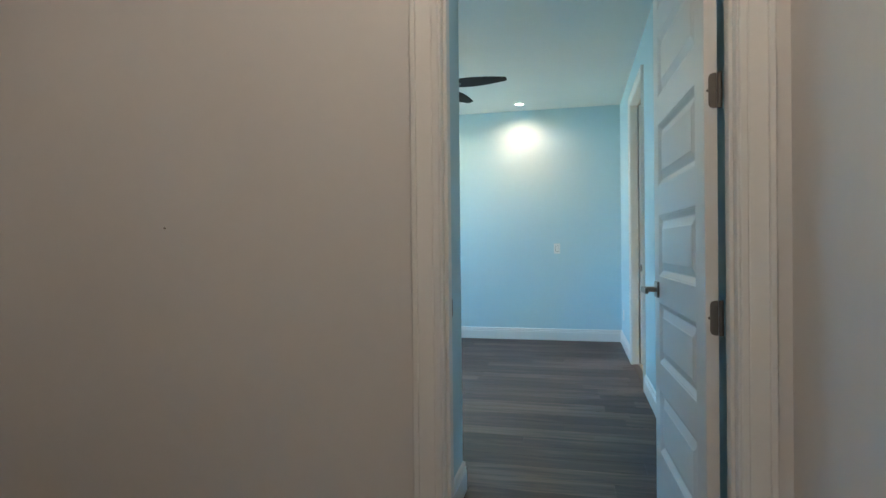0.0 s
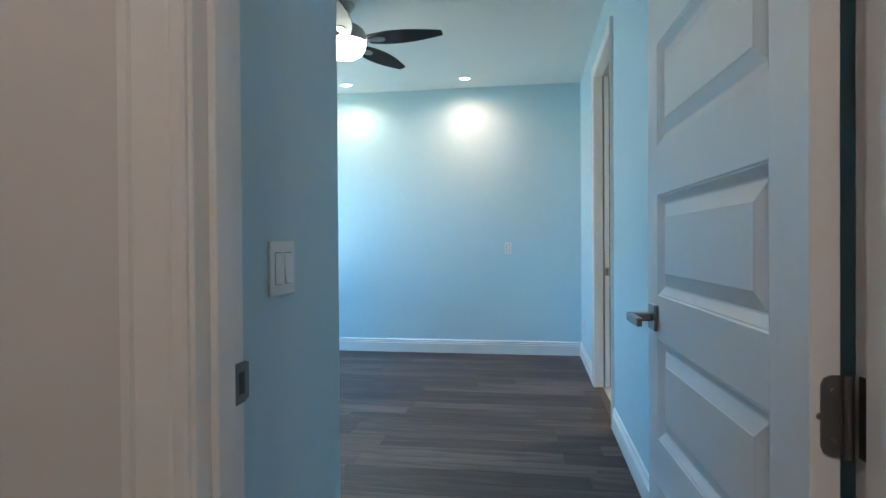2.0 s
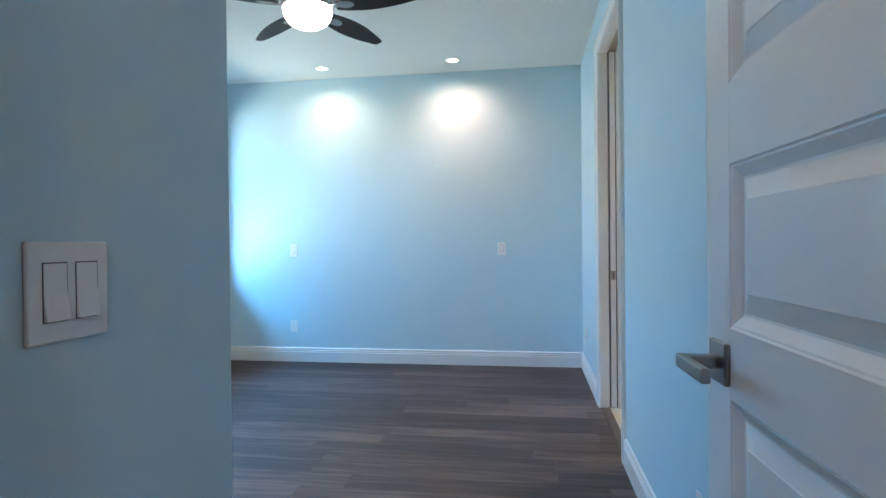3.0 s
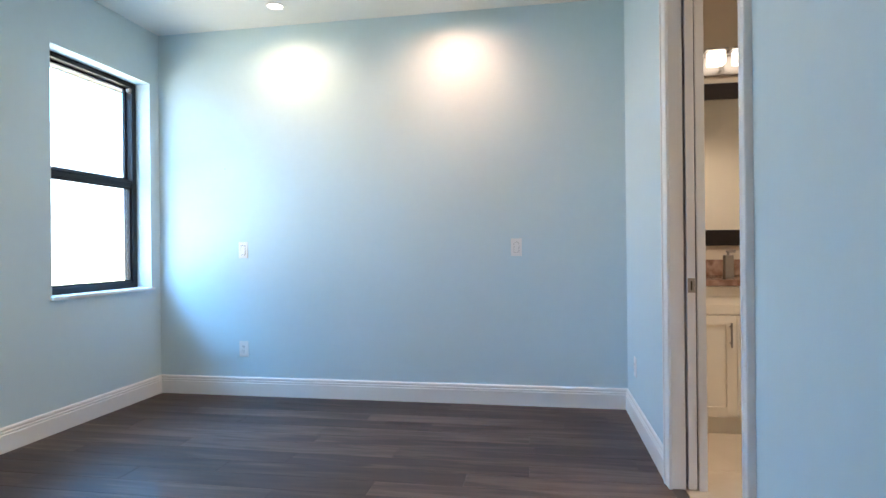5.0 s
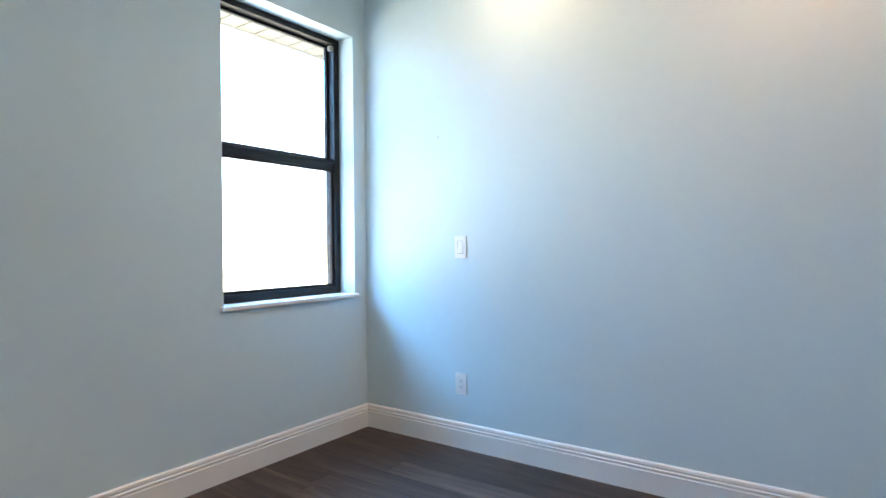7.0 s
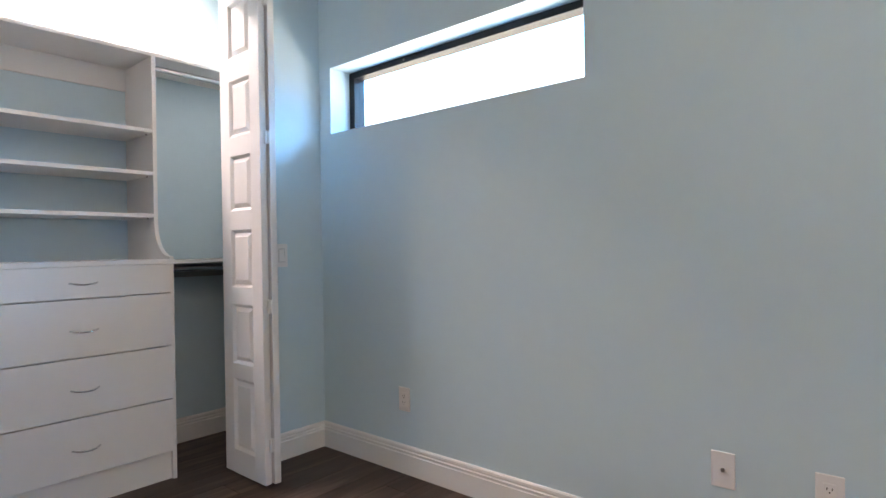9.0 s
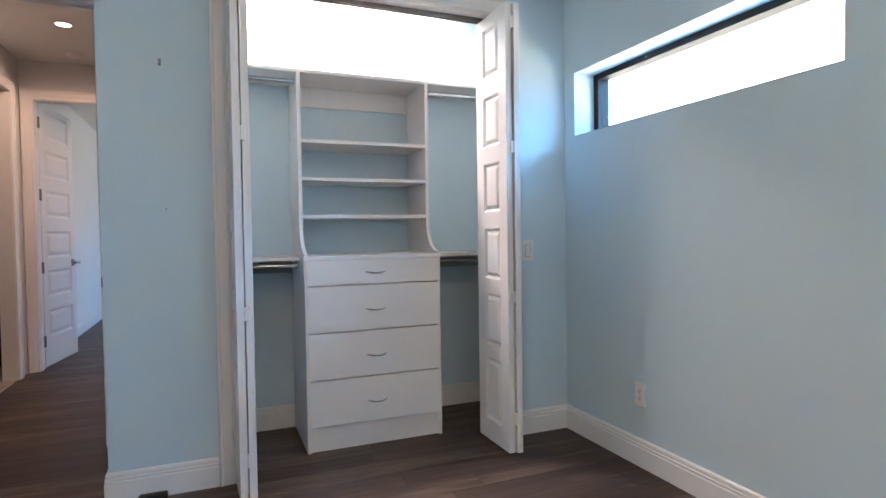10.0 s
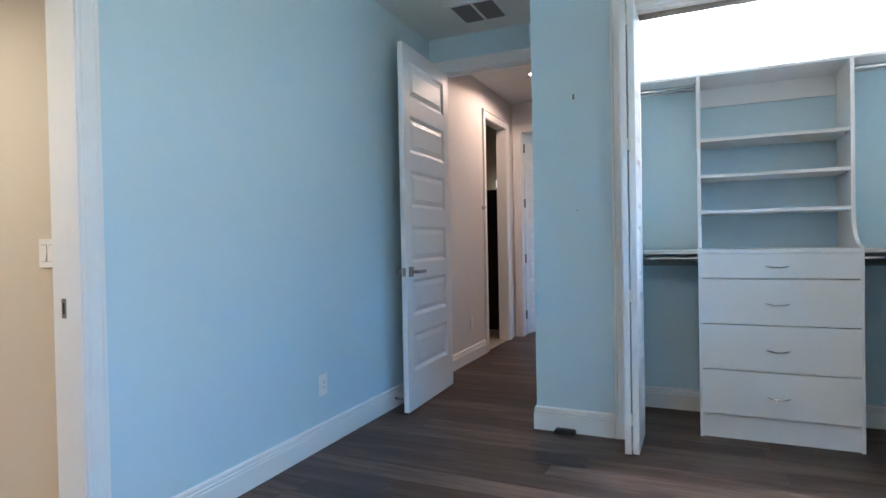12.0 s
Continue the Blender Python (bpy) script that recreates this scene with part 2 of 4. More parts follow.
def prism(outline, a0, a1, axis="x"):
    """An outline of two coordinates, drawn out along the axis."""
    bm = bmesh.new()
    put = {"x": lambda a, u, v: (a, u, v), "y": lambda a, u, v: (u, a, v), "z": lambda a, u, v: (u, v, a)}[axis]
    lo = [bm.verts.new(put(a0, u, v)) for u, v in outline]
    hi = [bm.verts.new(put(a1, u, v)) for u, v in outline]
    k = len(outline)
    for i in range(k):
        bm.faces.new((lo[i], lo[(i + 1) % k], hi[(i + 1) % k], hi[i]))
    bm.faces.new(lo[::-1])
    bm.faces.new(hi)
    return bm


def wall(name, axis, c0, c1, u0, u1, z0, z1, mats, holes=()):
    """A wall across axis between c0 and c1, from u0 to u1 along it, with openings (u, u, z, z) cut through. mats: the paint on the low and on the high side."""
    us = sorted({u0, u1, *[h[0] for h in holes], *[h[1] for h in holes]})
    zs = sorted({z0, z1, *[h[2] for h in holes], *[h[3] for h in holes]})
    solid = {}
    for i in range(len(us) - 1):
        for k in range(len(zs) - 1):
            mu, mz = (us[i] + us[i + 1]) / 2, (zs[k] + zs[k + 1]) / 2
            solid[i, k] = not any(h[0] < mu < h[1] and h[2] < mz < h[3] for h in holes)
    bm = bmesh.new()
    cache = {}

    def v(c, u, z):
        key = (c, u, z)
        if key not in cache:
            cache[key] = bm.verts.new((c, u, z) if axis == "x" else (u, c, z))
        return cache[key]

    for (i, k), s in solid.items():
        if not s:
            continue
        a, b, lo, hi = us[i], us[i + 1], zs[k], zs[k + 1]
        bm.faces.new((v(c0, a, lo), v(c0, b, lo), v(c0, b, hi), v(c0, a, hi))).material_index = 0
        bm.faces.new((v(c1, a, lo), v(c1, b, lo), v(c1, b, hi), v(c1, a, hi))).material_index = 1
        for (di, dk), (p, q) in (((-1, 0), ((a, lo), (a, hi))), ((1, 0), ((b, lo), (b, hi))), ((0, -1), ((a, lo), (b, lo))), ((0, 1), ((a, hi), (b, hi)))):
            if not solid.get((i + di, k + dk), False):
                bm.faces.new((v(c0, *p), v(c0, *q), v(c1, *q), v(c1, *p))).material_index = 1
    return tagged(finish(name, bm, mats), kind="structure")


BASE = [(0.0, 0.0), (0.016, 0.0), (0.016, 0.094), (0.0115, 0.097), (0.0115, 0.1015), (0.0145, 0.104), (0.0145, 0.1105), (0.0095, 0.1135),
        (0.0095, 0.118), (0.012, 0.121), (0.0105, 0.131), (0.0045, 0.137), (0.0, 0.137)]


def baseboard(x0, y0, x1, y1, nx, ny, m0=0, m1=0):
    """A run from one point to the other along a wall that faces (nx, ny); m: -1 an inner mitre, 1 an outer one."""
    d = Vector((x1 - x0, y1 - y0, 0)).normalized()
    nrm = Vector((nx, ny, 0))
    bm = bmesh.new()
    a = [bm.verts.new(Vector((x0, y0, z)) + nrm * t - d * (t * m0)) for t, z in BASE]
    b = [bm.verts.new(Vector((x1, y1, z)) + nrm * t + d * (t * m1)) for t, z in BASE]
    k = len(BASE)
    for i in range(k):
        bm.faces.new((a[i], a[(i + 1) % k], b[(i + 1) % k], b[i]))
    bm.faces.new(a[::-1])
    bm.faces.new(b)
    return tagged(finish("baseboard", bm, TRIM), kind="structure")


def casing(axis, c, side, u0, u1, top, w, legs=(True, True), bottom=0.0):
    """Moulded trim on the wall face at c that looks to side, round an opening from u0 to u1 and up to top."""
    prof = [(0.0, 0.010), (0.004, 0.013), (w * 0.20, 0.013), (w * 0.24, 0.0105), (w * 0.28, 0.013), (w * 0.78, 0.0165), (w * 0.80, 0.0145), (w * 0.83, 0.0205), (w * 0.97, 0.0215), (w, 0.018), (w, 0.0), (0.0, 0.0)]
    bm = bmesh.new()

    def vert(u, z, t):
        return bm.verts.new((c + side * t, u, z) if axis == "x" else (u, c + side * t, z))

    def sweep(path):
        rings = [[vert(*f(o), t) for o, t in prof] for f in path]
        for a, b in zip(rings, rings[1:]):
            for i in range(len(prof)):
                j = (i + 1) % len(prof)
                bm.faces.new((a[i], a[j], b[j], b[i]))
        bm.faces.new(rings[0])
        bm.faces.new(rings[-1][::-1])

    path = []
    if legs[0]:
        path.append(lambda o: (u0 - o, bottom))
    path.append(lambda o: (u0 - o if legs[0] else u0, top + o))
    path.append(lambda o: (u1 + o if legs[1] else u1, top + o))
    if legs[1]:
        path.append(lambda o: (u1 + o, bottom))
    sweep(path)
    return tagged(finish("trim", bm, TRIM), kind="structure")


# ---------------------------------------------------------------- plan, in metres
XW, XE, YN, YC, XA, H = -2.610, 0.812, 7.612, 3.380, -0.215, 2.72   # room faces, closet front, alcove side, ceiling
YE0, YE1, YB = 2.505, 2.620, 2.680                                   # entry wall's two faces, closet back
XH, YH = 0.852, 0.290                                                # hall's east face and end wall

# floor underlay
tagged(finish("floor", box(-2.83, 0.96, -3.7, 7.75, -0.14, -0.008), SUB), kind="structure")
FLOOR = bpy.data.objects["floor"]

# ceilings
tagged(finish("ceiling", box(-2.83, 2.75, -3.7, 7.75, H, H + 0.12), CEIL), kind="structure")

# walls of the bedroom
wall("wall_north", "y", YN, YN + 0.14, -2.83, 0.885, 0, H, (BLUE, STUCCO))
WIN, TRA, BKW = (6.642, 7.512, 0.792, 2.326), (3.475, 4.975, 1.722, 2.079), (-2.95, -1.85, 0.95, 2.326)
wall("wall_west", "x", -2.83, XW, -3.7, YN, 0, H, (STUCCO, BLUE), [WIN, TRA, BKW])
PK0, PK1, PKT = 5.420, 6.350, 2.42
wall("wall_east", "x", XE, 0.957, YE1, PK0, 0, H, (BLUE, BATH))
wall("wall_east_header", "x", XE, 0.957, PK0, YN, PKT, H, (BLUE, BATH))
# slot sides coloured near black to stand for the shade in the pocket
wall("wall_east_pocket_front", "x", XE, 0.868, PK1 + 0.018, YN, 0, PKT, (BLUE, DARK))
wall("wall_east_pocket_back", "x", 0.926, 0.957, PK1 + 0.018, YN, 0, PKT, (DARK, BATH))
ED0, ED1, EDT = -0.114, 0.739, 2.462
wall("wall_south", "y", YE0, YE1, -2.05, 0.957, 0, H, (CREAM, BLUE), [(ED0, ED1, 0, EDT)])
# closet
CL0, CL1, CLT = -2.196, -0.745, 2.392
wall("wall_closet_front", "y", YC - 0.115, YC, XW, XA, 0, H, (BLUE, BLUE), [(CL0, CL1, 0, CLT)])
wall("wall_closet_side", "x", XA - 0.115, XA, YE1, YC - 0.115, 0, H, (BLUE, BLUE))
wall("wall_closet_back", "y", YE1, YB, XW, XA - 0.115, 0, H, (BLUE, BLUE))
# hall and the room behind it
HP0, HP1, HPT = 0.55, 1.26, 2.40
wall("wall_hall_east", "x", XH, 0.957, -3.7, YE0, 0, H, (CREAM, CREAM), [(HP0, HP1, 0, HPT)])
wall("wall_hall_west", "x", -2.05, -1.93, YH, YE0, 0, H, (CREAM, CREAM))
D20, D21 = -0.11, 0.772
wall("wall_hall_end", "y", YH - 0.115, YH, -2.612, XH, 0, H, (CREAM, CREAM), [(D20, D21, 0, 2.40)])
wall("wall_rear", "y", -3.82, -3.7, -2.83, 0.957, 0, H, (STUCCO, CREAM))
# bathrooms
wall("wall_bath_north", "y", YN + 0.012, YN + 0.14, 0.885, 2.75, 0, H, (BATH, STUCCO))
wall("wall_bath_south", "y", 5.13, 5.25, 0.957, 2.75, 0, H, (BATH, BATH))
wall("wall_bath_east", "x", 2.63, 2.75, 5.25, YN + 0.012, 0, H, (BATH, STUCCO))
wall("wall_hall_bath_east", "x", 2.63, 2.75, -0.6, 2.487, 0, H, (BATH, STUCCO))
wall("wall_hall_bath_south", "y", -0.72, -0.6, 0.957, 2.75, 0, H, (BATH, BATH))
wall("wall_hall_bath_north", "y", 2.487, 2.602, 0.957, 2.75, 0, H, (BATH, BATH))

# baseboards
baseboard(XW, YN, XE, YN, 0, -1, -1, -1)
baseboard(XW, YC, XW, YN, 1, 0, -1, -1)
baseboard(XE, PK1 + 0.078, XE, YN, -1, 0, 0, -1)
baseboard(XE, YE1, XE, PK0 - 0.078, -1, 0, -1, 0)
baseboard(XW, YC, CL0 - 0.078, YC, 0, 1, -1, 0)
baseboard(CL1 + 0.078, YC, XA, YC, 0, 1, 0, 1)
baseboard(XA, YE1 + 0.02, XA, YC, 1, 0, 0, 1)
baseboard(XW, YB, XA - 0.115, YB, 0, 1, -1, -1)
baseboard(XH, HP1 + 0.078, XH, YE0 - 0.02, -1, 0, 0, -1)
baseboard(XH, -3.7, XH, YH - 0.135, -1, 0, -1, 0)
baseboard(-1.93, YE0, ED0 - 0.09, YE0, 0, -1, -1, 0)

# window sill slab
tagged(finish("window_sill", box(XW - 0.135, XW + 0.022, WIN[0] - 0.018, WIN[1] + 0.018, WIN[2] - 0.004, WIN[2] + 0.018, bev=0.004), SILL), kind="structure")


def lined_opening(axis, c0, c1, u0, u1, top, th=0.02):
    """Jamb boards and head board that line an opening (u0, u1, top: the rough opening)."""
    bm = bmesh.new()
    for a, b, lo, hi in ((u0, u0 + th, 0, top - th), (u1 - th, u1, 0, top - th), (u0, u1, top - th, top)):
        if axis == "x":
            add_box(bm, c0, c1, a, b, lo, hi, bev=0.0015)
        else:
            add_box(bm, a, b, c0, c1, lo, hi, bev=0.0015)
    return tagged(finish("trim", bm, TRIM), kind="structure")


# entry: jamb, stop and casings
lined_opening("y", YE0 - 0.003, YE1 + 0.003, ED0, ED1, EDT)
bm = bmesh.new()
add_box(bm, ED0 + 0.02, ED0 + 0.031, YE0 + 0.030, YE0 + 0.076, 0, EDT - 0.032, bev=0.002)
add_box(bm, ED1 - 0.031, ED1 - 0.02, YE0 + 0.030, YE0 + 0.076, 0, EDT - 0.032, bev=0.002)
add_box(bm, ED0 + 0.02, ED1 - 0.02, YE0 + 0.030, YE0 + 0.076, EDT - 0.031, EDT - 0.02, bev=0.002)
tagged(finish("trim", bm, TRIM), kind="structure")
casing("y", YE0, -1, ED0 + 0.014, ED1 - 0.014, EDT - 0.014, 0.086)
casing("y", YE1, 1, ED0 + 0.014, ED1 - 0.014, EDT - 0.014, 0.086)
# closet casing and jamb
lined_opening("y", YC - 0.118, YC + 0.003, CL0, CL1, CLT, 0.012)
casing("y", YC, 1, CL0 + 0.004, CL1 - 0.004, CLT - 0.004, 0.078)
# bathroom pocket opening
bm = bmesh.new()
add_box(bm, XE - 0.003, 0.870, PK1, PK1 + 0.018, 0, PKT - 0.016, bev=0.0015)
add_box(bm, 0.924, 0.960, PK1, PK1 + 0.018, 0, PKT - 0.016, bev=0.0015)
add_box(bm, XE - 0.003, 0.960, PK0 - 0.001, PK0 + 0.018, 0, PKT - 0.016, bev=0.0015)
add_box(bm, XE - 0.003, 0.870, PK0, PK1 + 0.018, PKT - 0.016, PKT, bev=0.0015)
add_box(bm, 0.924, 0.960, PK0, PK1 + 0.018, PKT - 0.016, PKT, bev=0.0015)
tagged(finish("trim", bm, TRIM), kind="structure")
casing("x", XE, -1, PK0 + 0.012, PK1 + 0.004, PKT - 0.012, 0.072)
# hall pocket opening and the door at its end
lined_opening("x", XH - 0.003, 0.960, HP0, HP1, HPT)
casing("x", XH, -1, HP0 + 0.014, HP1 - 0.014, HPT - 0.014, 0.078)
lined_opening("y", YH - 0.118, YH + 0.003, D20, D21, 2.40)
casing("y", YH, 1, D20 + 0.014, D21 - 0.014, 2.386, 0.085)
# threshold and bathroom floors
tagged(finish("threshold", box(0.812, 0.866, PK0 + 0.018, PK1, -0.006, 0.006, bev=0.003), material("dark_transition_strip", (0.06, 0.042, 0.034), 0.4)), kind="structure")
tagged(finish("bathroom_floor", box(0.868, 2.75, -0.72, 7.75, -0.14, -0.006), material("grout", (0.42, 0.37, 0.30), 0.9)), kind="structure")
BATHFLOOR = bpy.data.objects["bathroom_floor"]

# ---------------------------------------------------------------- windows


def window_unit(name, y0, y1, z0, z1, x, split=None, label=""):
    """A black aluminium window in the wall; split: the height of its meeting rail."""
    t = thing(name, label, "window", (x, 0, 0))
    tagged(t, kind="structure")
    f = 0.042
    bm = bmesh.new()
    for a, b, lo, hi in ((y0, y0 + f, z0, z1), (y1 - f, y1, z0, z1), (y0 + f, y1 - f, z0, z0 + f), (y0 + f, y1 - f, z1 - 0.034, z1)):
        add_box(bm, -0.05, 0.03, a, b, lo, hi, bev=0.002)
    part("window_frame", bm, ALU, t)
    if split:
        bm = bmesh.new()
        add_box(bm, -0.012, 0.022, y0 + f, y1 - f, split - 0.026, split + 0.026, bev=0.003)
        add_box(bm, 0.022, 0.030, y0 + f, y1 - f, split + 0.008, split + 0.02, bev=0.002)
        part("meeting_rail", bm, ALU, t)
        for lo, hi, dx in ((z0 + f, split - 0.026, 0.004), (split + 0.026, z1 - 0.034, -0.03)):
            s = 0.016
            bm = bmesh.new()
            for a, b, l2, h2 in ((y0 + f, y0 + f + s, lo, hi), (y1 - f - s, y1 - f, lo, hi), (y0 + f + s, y1 - f - s, lo, lo + s), (y0 + f + s, y1 - f - s, hi - s, hi)):
                add_box(bm, dx - 0.012, dx + 0.012, a, b, l2, h2, bev=0.002)
            sash = part("sash", bm, ALU, t)
            g = part("pane", box(dx - 0.002, dx + 0.002, y0 + f + s, y1 - f - s, lo + s, hi - s), PANE, sash)
            g.visible_shadow = False
        bm = bmesh.new()
        add_box(bm, 0.028, 0.04, (y0 + y1) / 2 - 0.03, (y0 + y1) / 2 + 0.03, split + 0.018, split + 0.03, bev=0.003)
        part("sash_lock", bm, ALU, t)
        part("tilt_latch", box(0.004, 0.03, y1 - f - 0.03, y1 - f, z1 - 0.075, z1 - 0.045, bev=0.003), material("grey_latch_plastic", (0.2, 0.2, 0.2), 0.5), t, "grey plastic latch")
    else:
        g = part("pane", box(-0.012, -0.008, y0 + f, y1 - f, z0 + f, z1 - 0.034), PANE, t)
        g.visible_shadow = False
        part("screw_cap", box(0.029, 0.032, 3.9, 3.912, z1 - 0.022, z1 - 0.012), STEEL, t)
    return t


window_unit("window_1", WIN[0], WIN[1], WIN[2] + 0.018, WIN[3], XW - 0.145, 1.577, "black aluminium single-hung window with clear panes")
window_unit("window_2", TRA[0], TRA[1], TRA[2], TRA[3], XW - 0.165, None, "black aluminium fixed transom window high on the wall")

window_unit("window_3", BKW[0], BKW[1], BKW[2], BKW[3], XW - 0.145, 1.577, "black aluminium window of the room behind the hall")

# eaves outside: panelled soffit and fascia
SO = thing("roof_eave", "white panelled soffit and fascia under the roof edge", "eave", (0, 0, 2.50))
tagged(SO, kind="structure")
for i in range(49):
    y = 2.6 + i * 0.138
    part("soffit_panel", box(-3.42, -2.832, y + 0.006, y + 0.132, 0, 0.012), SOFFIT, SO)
part("soffit_backing", box(-3.42, -2.832, 2.6, 9.4, 0.012, 0.05), SOFFLINE, SO)
part("fascia", box(-3.46, -3.42, 2.6, 9.4, -0.004, 0.2, bev=0.004), SOFFIT, SO)
part("roof_deck", box(-3.55, -2.832, 2.6, 9.4, 0.2, 0.26), STUCCO, SO)
tagged(finish("ground", box(-300, 300, -300, 300, -0.4, -0.3), GROUND), kind="structure")

# ---------------------------------------------------------------- doors
PANELS = [(0.255, 0.51), (0.625, 0.873), (0.982, 1.232), (1.354, 1.604), (1.718, 1.966), (2.08, 2.325)]


def panel_field(w0, w1, z0, z1, face, sgn, k=1.0):
    """A raised panel: a sunk moulding round a bevelled field, on the face at that depth."""
    bm = bmesh.new()
    rings = []
    for wide, depth in ((0.0, 0.0), (0.003, 0.0022), (0.006, 0.0026), (0.022, 0.0118), (0.026, 0.0124), (0.055, 0.0036), (0.057, 0.0022), (0.060, 0.0022)):
        inset = wide * k
        rings.append([bm.verts.new((u, face - sgn * depth, z)) for u, z in ((w0 + inset, z0 + inset), (w1 - inset, z0 + inset), (w1 - inset, z1 - inset), (w0 + inset, z1 - inset))])
    for a, b in zip(rings, rings[1:]):
        for i in range(4):
            bm.faces.new((a[i], a[(i + 1) % 4], b[(i + 1) % 4], b[i]))
    bm.faces.new(rings[-1])
    back = [bm.verts.new((v.co.x, face - sgn * 0.0165, v.co.z)) for v in rings[0]]
    for i in range(4):
        bm.faces.new((rings[0][i], rings[0][(i + 1) % 4], back[(i + 1) % 4], back[i]))
    bm.faces.new(back)
    return bm


def panel_leaf(parent, w, h, th, panels, stile, name="slab", ext=0.0):
    """A moulded leaf from x = 0 to w, y = 0 to th, with a raised panel in every field on both faces."""
    bm = bmesh.new()
    zs = [0.0] + [z for p in panels for z in p] + [h]
    add_box(bm, -ext, stile, 0, th, 0, h, bev=0.0015)
    add_box(bm, w - stile, w, 0, th, 0, h, bev=0.0015)
    for i in range(0, len(zs), 2):
        add_box(bm, stile - 0.001, w - stile + 0.001, 0, th, zs[i], zs[i + 1])
    slab = part(name, bm, DOORP, parent)
    for a, b in panels:
        part("panel", panel_field(stile, w - stile, a, b, 0.0, -1), DOORP, slab)
        part("panel", panel_field(stile, w - stile, a, b, th, 1), DOORP, slab)
    return slab


def lever_handle(parent, x, y, z, side, toward):
    """A square rose with a flat lever that reaches towards the hinges (toward = -1 or 1)."""
    s = side
    a = sorted((y, y + s * 0.009))
    rose = part("rose", box(x - 0.033, x + 0.033, a[0], a[1], z - 0.033, z + 0.033, bev=0.002), NICKEL, parent, "square satin nickel rose")
    bm = bmesh.new()
    b = sorted((y + s * 0.009, y + s * 0.066))
    add_box(bm, x - 0.011, x + 0.011, b[0], b[1], z - 0.011, z + 0.011, bev=0.004, seg=2)
    c = sorted((y + s * 0.054, y + s * 0.068))
    d = sorted((x - toward * 0.012, x + toward * 0.108))
    add_box(bm, d[0], d[1], c[0], c[1], z - 0.011, z + 0.011, bev=0.003, seg=2)
    part("lever", bm, NICKEL, parent, "flat satin nickel lever")
    return rose


def hinge(parent, x, y, z, gap):
    c, w = 0.012, 0.023
    edge = [(y + 0.001, z - 0.05), (y + w - c, z - 0.05), (y + w - c * 0.3, z - 0.05 + c * 0.3), (y + w, z - 0.05 + c), (y + w, z + 0.05 - c), (y + w - c * 0.3, z + 0.05 - c * 0.3), (y + w - c, z + 0.05), (y + 0.001, z + 0.05)]
    bm = prism(edge, x - 0.003, x + 0.0005, "x")
    h = part("hinge", bm, STEEL, parent, "satin steel butt hinge with rounded corners")
    k = lathe([(0, -0.051), (0.0065, -0.051), (0.0065, 0.051), (0, 0.051)], 12)
    bmesh.ops.translate(k, verts=k.verts[:], vec=(x - 0.006, y - 0.006, z))
    part("knuckle", k, STEEL, h)
    bm = bmesh.new()
    add_box(bm, x - 0.030, x - 0.005, y - gap - 0.003, y - gap, z - 0.05, z + 0.05, bev=0.001)
    part("frame_leaf", bm, STEEL, h)
    for dz in (-0.03, 0.0, 0.03):
        s = lathe([(0, 0), (0.0045, 0), (0.003, 0.0014), (0, 0.0014)], 10)
        bmesh.ops.rotate(s, verts=s.verts[:], cent=(0, 0, 0), matrix=Matrix.Rotation(radians(-90), 3, "Y"))
        bmesh.ops.translate(s, verts=s.verts[:], vec=(x - 0.003, y + 0.017 + 0.008 * (1 if dz == 0 else -1), z + dz))
        part("screw", s, STEEL, h)
    return h


def swing_door(name, label, pivot, rz, w, h, handle_z=0.925, ext=0.0):
    """A leaf hung at its x = 0 edge; y = 0 is the face that closes flush with the room."""
    t = thing(name, label, "door", pivot, rz)
    slab = panel_leaf(t, w, h, 0.036, PANELS, 0.098, ext=ext)
    for z in (0.235, 0.90, 1.555, 2.20):
        hinge(t, -ext, 0.001, z, 0.018 if ext else 0.001)
    lever_handle(t, w - 0.066, 0.0, handle_z, -1, -1)
    lever_handle(t, w - 0.066, 0.036, handle_z, 1, -1)
    part("latch_plate", box(w - 0.001, w + 0.0015, 0.006, 0.030, handle_z - 0.028, handle_z + 0.028, bev=0.001), NICKEL, t)
    part("latch_bolt", box(w, w + 0.009, 0.012, 0.024, handle_z - 0.008, handle_z + 0.008, bev=0.002), NICKEL, t)
    return t


# entry door, swung open against the room's east wall: the leaf runs north from its hinge
swing_door("door_1", "white six-panel door standing wide open on steel hinges", (0.696, 2.622, 0.010), 92.2, 0.80, 2.43, ext=0.012)
# the door at the hall's end, swung open into the room behind
swing_door("door_2", "white six-panel door standing open at the hall's end", (0.748, YH - 0.125, 0.010), -99.0, 0.72, 2.37, 0.92)
# pocket door of the bathroom, pushed back into the wall
pd = thing("door_3", "white pocket door slid back into the wall, only its edge showing", "door", (0.880, PK1 - 0.006, 0.008))
part("slab", box(0, 0.036, 0, 0.93, 0, 2.40, bev=0.002), DOORP, pd)
lp = part("edge_pull", box(0.003, 0.033, -0.003, 0.0, 0.862, 0.925, bev=0.001), NICKEL, pd, "satin nickel edge pull")
part("pull_slot", box(0.0145, 0.0215, -0.0036, -0.0029, 0.873, 0.912), SLOT, lp)
tagged(pd, kind="structure")
